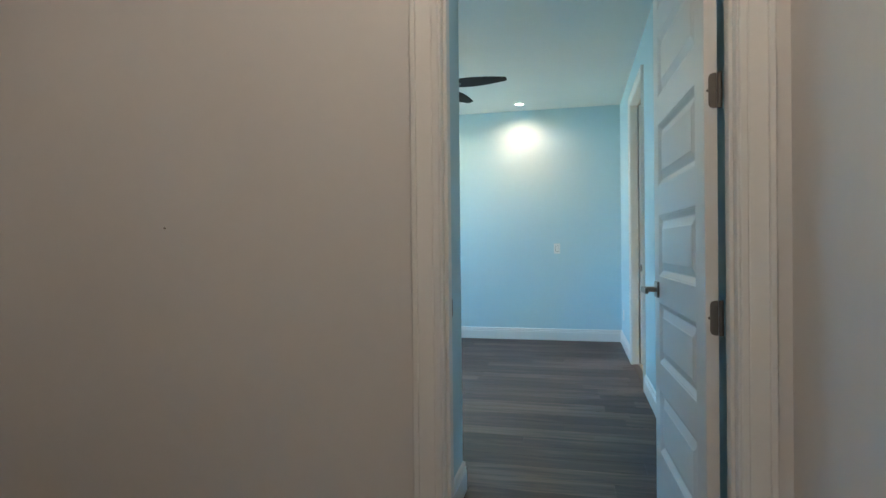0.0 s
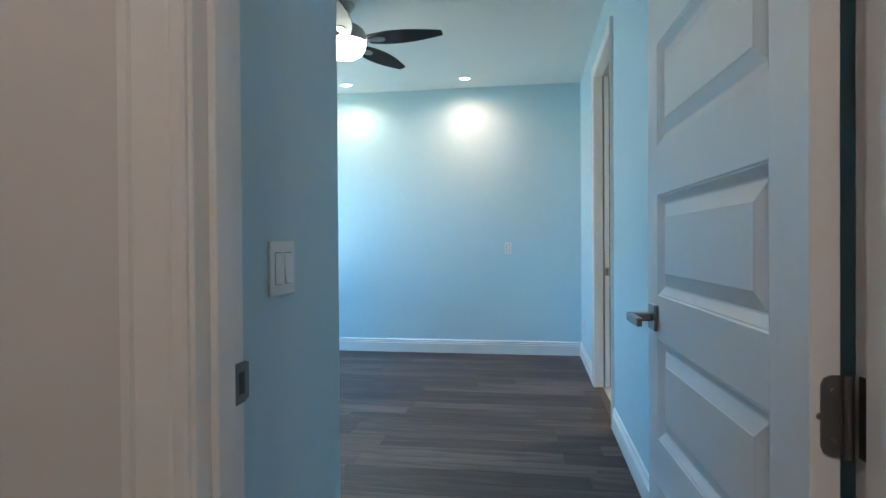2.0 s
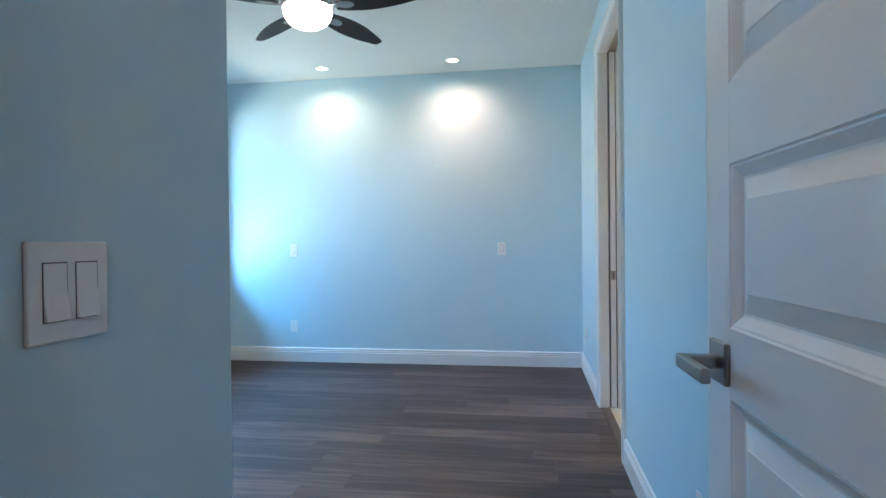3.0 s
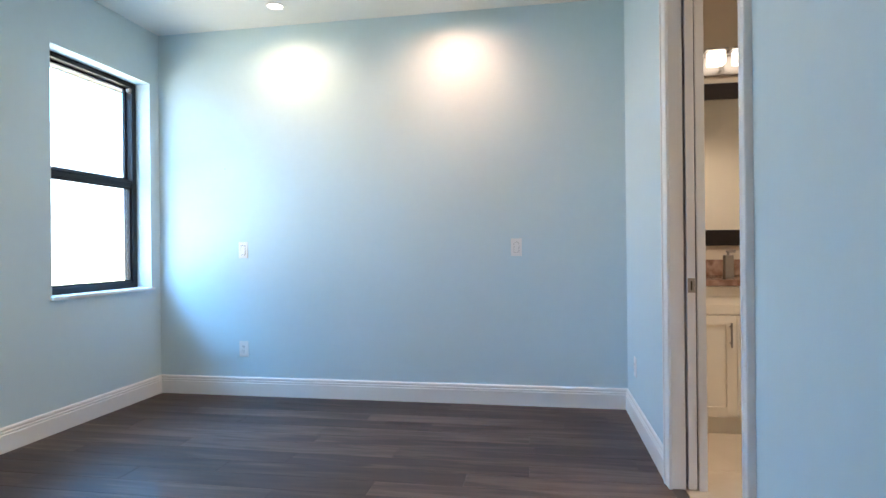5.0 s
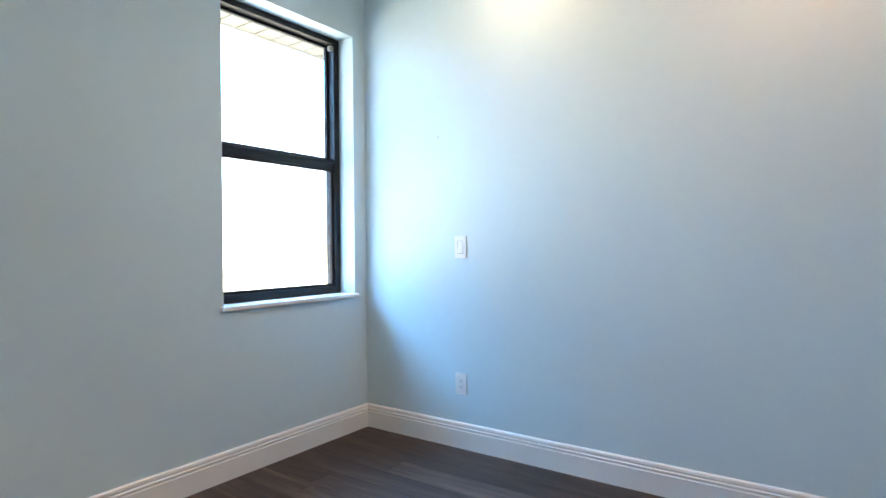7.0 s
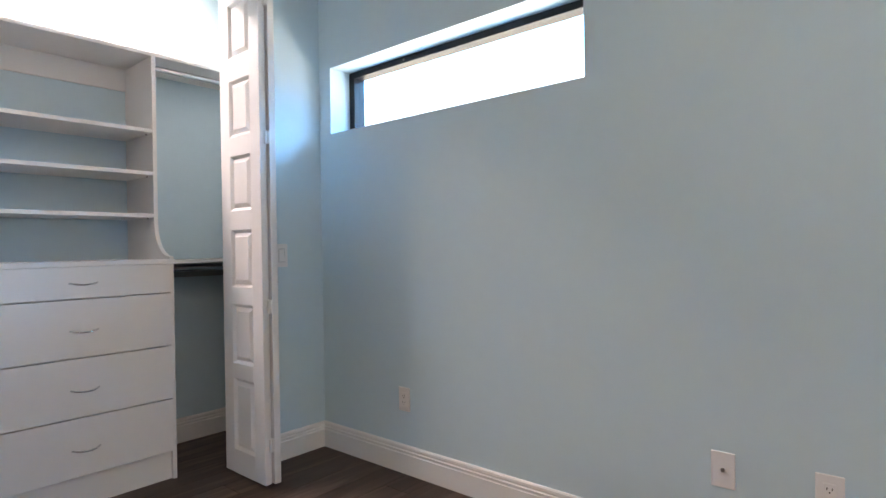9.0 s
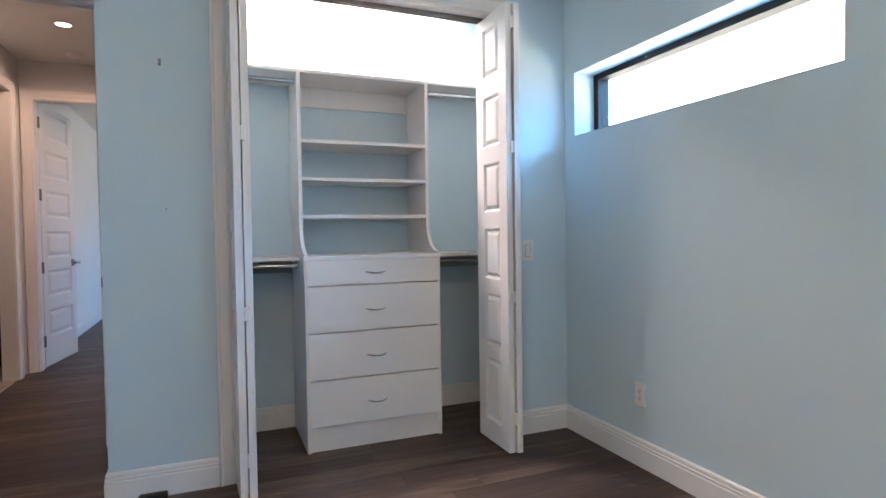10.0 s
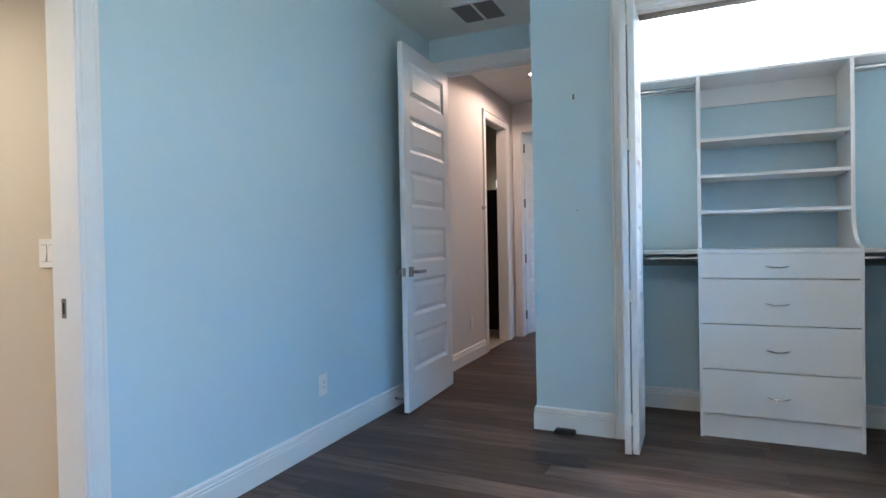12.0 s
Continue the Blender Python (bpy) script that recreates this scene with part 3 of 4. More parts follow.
# strike plates
st = thing("strike_plate", "satin nickel strike plate set into the white door jamb", "strike plate", (ED0 + 0.02, YE1 - 0.006, 0.925))
part("plate", box(0.0, 0.002, -0.017, 0.013, -0.030, 0.030, bev=0.0008), STEEL, st)
part("hole", box(0.0019, 0.0026, -0.009, 0.006, -0.016, 0.016), SLOT, st)
part("lip", prism([(0.0, 0.012), (0.002, 0.012), (0.0018, 0.020), (-0.0005, 0.025), (-0.004, 0.027), (-0.005, 0.025), (-0.002, 0.022), (0.0, 0.018)], -0.026, 0.026, "z"), STEEL, st)
st = thing("strike_plate", "satin nickel strike plate in the bathroom door jamb", "strike plate", (0.900, PK0 + 0.018, 0.925))
part("plate", box(-0.012, 0.012, 0, 0.002, -0.034, 0.034, bev=0.0008), NICKEL, st)
part("hole", box(-0.005, 0.005, 0.0019, 0.0026, -0.02, 0.02), SLOT, st)

# ---------------------------------------------------------------- closet
BIF = [(0.115, 0.462), (0.535, 0.822), (0.905, 1.18), (1.272, 1.536), (1.628, 1.90), (2.008, 2.272)]


def bifold(label, x_in, x_out, sgn):
    """Two hinged leaves folded together; sgn: the way from the opening's middle to the jamb."""
    t = thing("bifold_door", label, "closet door", (0, 0, 0.012), group="bifold closet doors")
    for k, (xx, rz) in enumerate(((x_in, 90.0), (x_out + sgn * 0.012, 90 + sgn * 2.2))):
        bm = bmesh.new()
        w, th, h, st_ = 0.352 if k == 0 else 0.345, 0.033, 2.338, 0.085
        zs = [0.0] + [z for p in BIF for z in p] + [h]
        add_box(bm, 0, st_, 0, th, 0, h, bev=0.0015)
        add_box(bm, w - st_, w, 0, th, 0, h, bev=0.0015)
        for i in range(0, len(zs), 2):
            add_box(bm, st_ - 0.001, w - st_ + 0.001, 0, th, zs[i], zs[i + 1])
        me_ob = finish("leaf", bm, DOORP, t)
        me_ob.matrix_basis = pose(xx + 0.0175, 3.282 if k == 0 else 3.303, 0, 0, 0, rz)
        for a, b in BIF:
            part("panel", panel_field(st_, w - st_, a, b, 0.0, -1, 0.6), DOORP, me_ob)
            part("panel", panel_field(st_, w - st_, a, b, th, 1, 0.6), DOORP, me_ob)
        if k == 0:
            kb = lathe([(0, 0), (0.008, 0), (0.007, 0.012), (0.015, 0.018), (0.0155, 0.025), (0.010, 0.030), (0, 0.031)], 18)
            bmesh.ops.rotate(kb, verts=kb.verts[:], cent=(0, 0, 0), matrix=Matrix.Rotation(radians(-90 if sgn < 0 else 90), 3, "X"))
            bmesh.ops.translate(kb, verts=kb.verts[:], vec=(w * 0.5, th if sgn < 0 else 0.0, 0.868))
            part("knob", kb, DOORP, me_ob, "round white wooden knob")
    for z in (0.18, 0.82, 1.60, 2.24):
        mid = (x_in + x_out) / 2
        bm = bmesh.new()
        add_box(bm, mid - 0.019, mid + 0.019, 3.634, 3.642, z - 0.032, z + 0.032, bev=0.002)
        add_box(bm, mid - 0.005, mid + 0.005, 3.636, 3.646, z - 0.032, z + 0.032, bev=0.003)
        part("hinge", bm, TRIM, t, "white-painted non-mortise hinge")
    for xx in (x_in, x_out):
        part("pivot_pin", tube([(xx, 3.305, 2.335), (xx, 3.305, 2.362)], 0.005, 8), STEEL, t)
    return t


bifold("white six-panel bifold closet doors folded open beside the casing", -2.094, -2.135, -1)
bifold("white six-panel bifold closet doors folded open at the casing", -0.805, -0.765, 1)
tr = thing("bifold_track", "grey metal bifold track under the closet header", "door track", (0, 0, CLT - 0.034))
bm = bmesh.new()
add_box(bm, CL0 + 0.012, CL1 - 0.012, 3.288, 3.322, 0.018, 0.021)
add_box(bm, CL0 + 0.012, CL1 - 0.012, 3.288, 3.291, -0.002, 0.018)
add_box(bm, CL0 + 0.012, CL1 - 0.012, 3.319, 3.322, -0.002, 0.018)
part("channel", bm, STEEL, tr)

# built-in: drawer chest, tower of shelves, side shelves with rods
DX0, DX1, DY = -1.880, -1.108, 3.180
ch = thing("drawer_chest", "white laminate built-in closet chest of four drawers", "chest of drawers", (0, 0, 0))
part("side_panel", box(DX0, DX0 + 0.019, YB + 0.018, DY, 0, 1.035, bev=0.001), LAM, ch)
part("side_panel", box(DX1 - 0.019, DX1, YB + 0.018, DY, 0, 1.035, bev=0.001), LAM, ch)
part("top", box(DX0 - 0.004, DX1 + 0.004, YB + 0.018, DY + 0.006, 1.035, 1.056, bev=0.0015), LAM, ch)
part("plinth", box(DX0 + 0.019, DX1 - 0.019, DY - 0.036, DY - 0.018, 0, 0.132), LAM, ch)
part("back_panel", box(DX0 + 0.019, DX1 - 0.019, YB + 0.018, YB + 0.024, 0.1, 1.035), LAM, ch)


def drawer(parent, z0, z1):
    d = part("drawer", box(DX0 + 0.012, DX1 - 0.012, DY - 0.016, DY + 0.004, z0 + 0.0028, z1 - 0.0028, bev=0.0012), LAM, parent)
    zc = z1 - 0.072 if z1 - z0 < 0.2 else z1 - 0.135
    n = 11
    pts = [((DX0 + DX1) / 2 - 0.054 + 0.108 * i / (n - 1), DY + 0.004 + 0.026 * math.sin(math.pi * i / (n - 1)) ** 0.6, zc - 0.006 * math.sin(math.pi * i / (n - 1))) for i in range(n)]
    part("handle", tube(pts, 0.0040, 8), CHROME, d, "bowed satin nickel pull")
    return d


for z0, z1 in ((0.135, 0.388), (0.388, 0.643), (0.643, 0.896), (0.896, 1.036)):
    drawer(ch, z0, z1)

tw = thing("shelf_tower", "white laminate closet tower of open shelves with scooped side panels", "shelf unit", (0, 0, 1.0562))
TY = 3.018
side = [(YB + 0.002, 0.0), (DY + 0.002, 0.0), (DY + 0.002, 0.012)]
side += [(TY + (DY - TY) * (1 - math.sin(math.radians(a))), 0.012 + 0.17 * (1 - math.cos(math.radians(a)))) for a in range(15, 91, 15)]
side += [(TY, 1.012), (YB + 0.002, 1.012)]
for x in (DX0 + 0.001, DX1 - 0.020):
    part("side_panel", prism(side, x, x + 0.019, "x"), LAM, tw)
for z in (0.208, 0.418, 0.630):
    part("shelf", box(DX0 + 0.0205, DX1 - 0.0205, YB + 0.004, TY - 0.004, z, z + 0.0185, bev=0.001), LAM, tw)
    for xx in (DX0 + 0.024, DX1 - 0.030):
        part("shelf_pin", box(xx, xx + 0.007, TY - 0.06, TY - 0.053, z - 0.007, z), NICKEL, tw)
part("back_rail", box(DX0 + 0.0205, DX1 - 0.0205, YB + 0.002, YB + 0.018, 0.895, 1.0115), LAM, tw)

ts = thing("closet_shelf", "long white laminate top shelf across the closet", "shelf", (0, 0, 2.0685))
part("board", box(XW + 0.001, XA - 0.116, YB + 0.001, TY, 0, 0.0185, bev=0.001), LAM, ts)
for x in (XW + 0.001, XA - 0.135):
    part("end_cleat", box(x, x + 0.018, YB + 0.02, TY - 0.02, -0.09, 0), LAM, ts)


def hanging_rod(x0, x1, y, z, label):
    t = thing("closet_rod", label, "closet rod", (0, y, z), group="closet rods")
    part("bar", tube([(x0 + 0.001, 0, 0), (x1 - 0.001, 0, 0)], 0.0135, 14), CHROME, t)
    for x, s in ((x0, 1), (x1, -1)):
        part("socket", tube([(x + s * 0.001, 0, 0), (x + s * 0.010, 0, 0)], 0.022, 14), CHROME, t)


for x0, x1, w in ((DX1 + 0.001, XA - 0.116, ""), (XW + 0.001, DX0 - 0.001, "")):
    a, b = (x0, x1) if x0 < x1 else (x1, x0)
    low = thing("closet_shelf", "short white laminate shelf beside the drawer chest", "shelf", (0, 0, 1.030), group="short closet shelves")
    part("board", box(a, b, YB + 0.001, TY, 0, 0.0185, bev=0.001), LAM, low)
    part("back_cleat", box(a, b, YB + 0.001, YB + 0.017, -0.085, 0), ROD, low)
    hanging_rod(a, b, 2.95, 1.0, "chrome hanging rod under the short closet shelf")
    hanging_rod(a if a > -2 else a + 0.019, b if b < -1 else b - 0.019, 2.95, 2.032, "chrome hanging rod under the long closet shelf")

# ---------------------------------------------------------------- plates and small fittings


def plate(kind, label, at, rz, category):
    """A wall plate in the xz plane that looks along -y before it is turned."""
    t = thing(kind, label, category, at, rz)
    if kind == "double_light_switch":
        part("plate", box(-0.060, 0.060, -0.007, 0, -0.0585, 0.0585, bev=0.003, seg=2), PLATE, t)
        for x in (-0.0235, 0.0235):
            # thin dark pad, the rocker's edge shadow put in as colour
            part("recess", box(x - 0.0175, x + 0.0175, -0.0076, -0.0066, -0.0345, 0.0345), SEAM, t)
            part("rocker", prism([(-0.0065, -0.033), (-0.0125, -0.033), (-0.0085, 0.0), (-0.0080, 0.033), (-0.0065, 0.033)], x - 0.016, x + 0.016, "x"), PLATE, t)
    elif kind == "light_switch":
        part("plate", box(-0.037, 0.037, -0.006, 0, -0.060, 0.060, bev=0.0025, seg=2), PLATE, t)
        # same painted edge shadow round the single rocker
        part("recess", box(-0.0175, 0.0175, -0.0066, -0.0056, -0.0345, 0.0345), SEAM, t)
        part("rocker", prism([(-0.0055, -0.033), (-0.0115, -0.033), (-0.0075, 0.0), (-0.0070, 0.033), (-0.0055, 0.033)], -0.016, 0.016, "x"), PLATE, t)
    elif kind == "wall_outlet":
        part("plate", box(-0.036, 0.036, -0.006, 0, -0.058, 0.058, bev=0.0025, seg=2), PLATE, t)
        part("insert", box(-0.0165, 0.0165, -0.0085, -0.005, -0.0335, 0.0335, bev=0.002), PLATE, t)
        for z in (-0.016, 0.016):
            bm = bmesh.new()
            for x in (-0.0065, 0.0065):
                add_box(bm, x - 0.0012, x + 0.0012, -0.0090, -0.0084, z - 0.002, z + 0.006)
            add_box(bm, -0.002, 0.002, -0.0090, -0.0084, z - 0.010, z - 0.006)
            part("slots", bm, SLOT, t)
    else:
        part("plate", box(-0.036, 0.036, -0.006, 0, -0.058, 0.058, bev=0.0025, seg=2), PLATE, t)
        s = lathe([(0, 0), (0.0065, 0), (0.0065, 0.004), (0.0045, 0.004), (0.0045, 0.009), (0.0, 0.009)], 12)
        bmesh.ops.rotate(s, verts=s.verts[:], cent=(0, 0, 0), matrix=Matrix.Rotation(radians(90), 3, "X"))
        bmesh.ops.translate(s, verts=s.verts[:], vec=(0, -0.006, 0))
        part("connector", s, STEEL, t, "brass-dark threaded connector")
    return t


plate("double_light_switch", "white double rocker switch on the alcove wall", (XA, 3.007, 1.074), 90, "light switch")
plate("light_switch", "white single rocker switch on the pale blue wall", (0.09, YN, 1.078), 0, "light switch")
plate("light_switch", "white single rocker switch near the window corner", (-1.922, YN, 1.078), 0, "light switch")
plate("wall_outlet", "white duplex outlet below the light switch", (-1.925, YN, 0.345), 0, "outlet")
plate("wall_outlet", "white duplex outlet between the two windows", (XW, 5.722, 0.362), 90, "outlet")
plate("cable_outlet", "white cable plate with a small dark connector", (XW, 5.437, 0.365), 90, "cable outlet")
plate("wall_outlet", "white duplex outlet under the transom window", (XW, 4.008, 0.358), 90, "outlet")
plate("wall_outlet", "white duplex outlet on the blue wall by the entry", (XE, 4.098, 0.346), -90, "outlet")
plate("wall_outlet", "white duplex outlet beside the bathroom doorway", (XE, 7.293, 0.346), -90, "outlet")
plate("light_switch", "white single rocker switch beside the closet casing", (-2.345, YC, 1.063), 180, "light switch")
plate("wall_outlet", "white duplex outlet low on the hall wall", (XH, 1.709, 0.351), -90, "outlet")
plate("double_light_switch", "white double rocker switch on the bathroom wall", (1.285, 5.25, 1.115), 180, "light switch")

hk = thing("wall_hook", "small bronze hook screwed to the hall wall", "hook", (XH, 1.356, 1.46), -90)
part("backplate", box(-0.012, 0.012, -0.004, 0, -0.02, 0.02, bev=0.001), STEEL, hk)
part("prong", tube([(0, -0.004, 0.0), (0, -0.03, -0.004), (0, -0.042, 0.010)], 0.004, 8), STEEL, hk)
hk = thing("wall_screw", "small grey screw and anchor in the pale blue wall", "screw", (-0.461, YC, 1.952), 180)
part("anchor", box(-0.006, 0.006, -0.003, 0, -0.016, 0.016, bev=0.001), material("grey_anchor", (0.25, 0.25, 0.25), 0.6), hk)
part("screw", box(-0.003, 0.003, -0.010, -0.003, -0.012, -0.004, bev=0.001), STEEL, hk)
for at, rz, label in (((-1.065, YE0, 1.196), 0, "tiny dark nail stuck in the hall wall"), ((-2.064, YN, 1.685), 0, "tiny grey nail stuck in the pale blue wall"), ((-0.473, YC, 1.297), 180, "tiny grey nail stuck in the closet wall")):
    nl = thing("wall_nail", label, "nail", at, rz)
    part("head", tube([(0, 0.001, 0), (0, -0.003, 0)], 0.0035, 10), STEEL, nl)
ds = thing("door_stop", "black rubber door stop lying against the baseboard", "door stop", (-0.388, 3.418, 0))
part("body", prism([(-0.062, 0), (0.062, 0), (0.062, 0.012), (0.050, 0.026), (-0.056, 0.026), (-0.062, 0.020)], -0.019, 0.019, "y"), BLACK, ds)
part("pad", box(-0.05, 0.044, -0.012, 0.012, 0.026, 0.029, bev=0.001), BLACK, ds)
sp = thing("spring_door_stop", "spring door stop with a white tip on the baseboard", "door stop", (XE - 0.016, 3.30, 0.062))
pts = [(-0.006 - 0.062 * i / 72, 0.0062 * math.cos(i * 0.9), 0.0062 * math.sin(i * 0.9)) for i in range(73)]
part("spring", tube(pts, 0.0013, 6), NICKEL, sp)
part("base", tube([(0, 0, 0), (-0.007, 0, 0)], 0.010, 12), NICKEL, sp)
part("tip", tube([(-0.066, 0, 0), (-0.082, 0, 0)], 0.0085, 12), WHITE_RUBBER, sp, "white rubber tip")

# ---------------------------------------------------------------- ceiling fittings


def downlight(at, label):
    t = thing("downlight", label, "downlight", at, group="recessed downlights")
    part("trim_ring", lathe([(0.046, -0.002), (0.050, -0.006), (0.064, -0.005), (0.066, 0.0), (0.046, 0.0)], 32), TRIM, t)
    part("lens", lathe([(0, -0.0035), (0.046, -0.0035), (0.046, -0.001), (0, -0.001)], 32), LENS, t, "lit warm white lens")


downlight((-0.303, 7.277, H), "lit recessed downlight washing the blue wall")
downlight((-1.494, 7.290, H), "lit recessed downlight washing the blue wall")
downlight((0.298, 1.363, H), "lit recessed hall downlight, one seen and one added")
# added fixture to go with the unseen hall lamp
downlight((-1.05, 1.363, H), "lit recessed hall downlight, one seen and one added")
# fixture invented for the lamp that warms the end door
downlight((-0.35, -1.10, H), "added unseen downlight in the room behind the hall")
downlight((1.75, 6.30, H), "lit recessed downlight in the bathroom ceiling")
cf = thing("closet_light", "slim white linear light on the closet ceiling", "ceiling light", (-1.5, 2.80, H))
part("housing", box(-0.62, 0.62, -0.035, 0.035, -0.022, 0, bev=0.004), PLATE, cf)
part("diffuser", box(-0.60, 0.60, -0.028, 0.028, -0.0245, -0.022), LENS, cf, "lit white diffuser")
sd = thing("smoke_detector", "round white smoke detector on the hall ceiling", "smoke detector", (0.371, 0.62, H))
part("base", lathe([(0, 0), (0.062, 0), (0.062, -0.012), (0.0, -0.012)], 28), PLATE, sd)
part("cover", lathe([(0.058, -0.012), (0.056, -0.026), (0.040, -0.036), (0, -0.037)], 28), PLATE, sd)

cv = thing("ceiling_vent", "white framed ceiling vent with two banks of grey louvres", "vent", (0.256, 2.985, H))
bm = bmesh.new()
for a, b, c, d in ((-0.185, 0.185, -0.185, -0.150), (-0.185, 0.185, 0.150, 0.185), (-0.185, -0.148, -0.150, 0.150), (0.148, 0.185, -0.150, 0.150), (-0.010, 0.010, -0.150, 0.150)):
    add_box(bm, a, b, c, d, -0.008, 0, bev=0.002)
part("frame", bm, CEIL, cv)
# near-black sheet that paints the shade behind the slats
part("backing", box(-0.148, 0.148, -0.15, 0.15, -0.0015, -0.0005), DARK, cv)
for x in (-0.079, 0.079):
    for i in range(16):
        y = -0.141 + i * 0.0188
        part("slat", prism([(y - 0.007, -0.006), (y + 0.006, -0.0022), (y + 0.007, -0.0032), (y - 0.006, -0.0072)], x - 0.068, x + 0.068, "x"), VENT, cv)

fan = thing("ceiling_fan", "ceiling fan with five espresso blades and a lit bowl", "ceiling fan", (-0.897, 5.478, H))
part("canopy", lathe([(0, 0), (0.066, 0), (0.064, -0.02), (0.045, -0.045), (0.018, -0.055), (0, -0.055)]), NICKEL, fan, smooth=True)
part("downrod", tube([(0, 0, -0.05), (0, 0, -0.135)], 0.0125, 14), NICKEL, fan, smooth=True)
part("motor_housing", lathe([(0, -0.112), (0.03, -0.114), (0.050, -0.128), (0.095, -0.145), (0.125, -0.168), (0.138, -0.196), (0.142, -0.222), (0.148, -0.232), (0.148, -0.246), (0.140, -0.252), (0, -0.252)], 40), NICKEL, fan, smooth=True)
part("light_bowl", lathe([(0.136, -0.252), (0.137, -0.268), (0.129, -0.300), (0.108, -0.330), (0.072, -0.350), (0.03, -0.358), (0, -0.359)], 40), BOWL, fan, "lit opal glass bowl", smooth=True)
for k in range(5):
    ang = -4.3 + 72 * k
    arm = bmesh.new()
    add_box(arm, 0.100, 0.225, -0.018, 0.018, -0.0085, -0.0045, bev=0.0015)
    paddle = prism([(0.232 + 0.050 * math.cos(radians(a)), 0.030 * math.sin(radians(a))) for a in range(0, 360, 15)], -0.0080, -0.0042, "z")
    tmp = bpy.data.meshes.new("t")
    paddle.to_mesh(tmp)
    paddle.free()
    arm.from_mesh(tmp)
    bpy.data.meshes.remove(tmp)
    bmesh.ops.rotate(arm, verts=arm.verts[:], cent=(0, 0, 0), matrix=Matrix.Rotation(radians(-11), 3, "X"))
    bmesh.ops.translate(arm, verts=arm.verts[:], vec=(0, 0, -0.244))
    bmesh.ops.rotate(arm, verts=arm.verts[:], cent=(0, 0, 0), matrix=Matrix.Rotation(radians(ang), 3, "Z"))
    a = part("blade_arm", arm, NICKEL, fan)
    out = []
    for i in range(25):
        u = i / 24
        r = 0.165 + 0.50 * u
        w = 0.046 + 0.030 * math.sin(math.pi * min(u * 1.05, 1) ** 0.85) - 0.016 * u ** 3
        if u > 0.97:
            w *= 0.80
        out.append((r, w))
    outline = [(r, w) for r, w in out] + [(r, -w) for r, w in out[::-1]]
    bl = prism(outline, -0.0035, 0.0035, "z")
    bmesh.ops.rotate(bl, verts=bl.verts[:], cent=(0, 0, 0), matrix=Matrix.Rotation(radians(-11), 3, "X"))
    bmesh.ops.translate(bl, verts=bl.verts[:], vec=(0, 0, -0.244))
    bmesh.ops.rotate(bl, verts=bl.verts[:], cent=(0, 0, 0), matrix=Matrix.Rotation(radians(ang), 3, "Z"))
    part("blade", bl, BLADE, fan)

# ---------------------------------------------------------------- bathroom
VF, BW = 7.14, YN + 0.012
va = thing("vanity_cabinet", "cream shaker bathroom vanity with nickel bar pulls", "vanity", (0, 0, 0))
part("carcass", box(0.965, 2.05, VF + 0.02, BW - 0.002, 0.10, 0.846), CABINET, va)
part("toe_kick", box(0.965, 2.05, VF + 0.042, BW - 0.01, 0, 0.10), CABINET, va)


def shaker(parent, name, x0, x1, z0, z1, rail=0.055):
    bm = bmesh.new()
    add_box(bm, x0, x0 + rail, VF, VF + 0.019, z0, z1, bev=0.001)
    add_box(bm, x1 - rail, x1, VF, VF + 0.019, z0, z1, bev=0.001)
    add_box(bm, x0 + rail, x1 - rail, VF, VF + 0.019, z0, z0 + rail, bev=0.001)
    add_box(bm, x0 + rail, x1 - rail, VF, VF + 0.019, z1 - rail, z1, bev=0.001)
    d = part(name, bm, CABINET, parent)
    part("panel", box(x0 + rail, x1 - rail, VF + 0.009, VF + 0.018, z0 + rail, z1 - rail), CABINET, d)
    return d


def bar_pull(parent, x, z0, z1):
    bm = tube([(x, VF - 0.030, z0 - 0.012), (x, VF - 0.030, z1 + 0.012)], 0.006, 12)
    for z in (z0 + 0.01, z1 - 0.01):
        t = tube([(x, VF, z), (x, VF - 0.03, z)], 0.0045, 10)
        me = bpy.data.meshes.new("t")
        t.to_mesh(me)
        t.free()
        bm.from_mesh(me)
        bpy.data.meshes.remove(me)
    part("handle", bm, NICKEL, parent, "satin nickel bar pull")


for x0, x1, hx in ((0.967, 1.3355, 1.300), (1.3385, 1.700, 1.374)):
    d = shaker(va, "door", x0, x1, 0.106, 0.680)
    bar_pull(d, hx, 0.515, 0.628)
shaker(va, "drawer_front", 0.967, 1.700, 0.684, 0.843, 0.05)
for z0, z1 in ((0.106, 0.388), (0.392, 0.680), (0.684, 0.843)):
    shaker(va, "drawer_front", 1.704, 2.048, z0, z1, 0.05)
ct = thing("vanity_countertop", "polished brown granite countertop with a low backsplash", "countertop", (0, 0, 0.8465))
part("slab", box(0.962, 2.07, VF - 0.022, BW - 0.003, 0, 0.036, bev=0.004, seg=2), STONE, ct)
part("backsplash", box(0.962, 2.07, BW - 0.024, BW - 0.003, 0.036, 0.138, bev=0.002), STONE, ct)
mi = thing("bathroom_mirror", "rectangular mirror in a wide espresso wood frame", "mirror", (0, BW, 1.075))
MX0, MX1, MH, MF = 0.985, 1.802, 1.040, 0.100
bm = bmesh.new()
for a, b, lo, hi in ((MX0, MX0 + MF, 0, MH), (MX1 - MF, MX1, 0, MH), (MX0 + MF, MX1 - MF, 0, MF), (MX0 + MF, MX1 - MF, MH - MF, MH)):
    add_box(bm, a, b, -0.028, -0.001, lo, hi, bev=0.003)
part("mirror_frame", bm, ESPRESSO, mi)
part("mirror_glass", box(MX0 + MF, MX1 - MF, -0.012, -0.006, MF, MH - MF), MIRROR, mi)
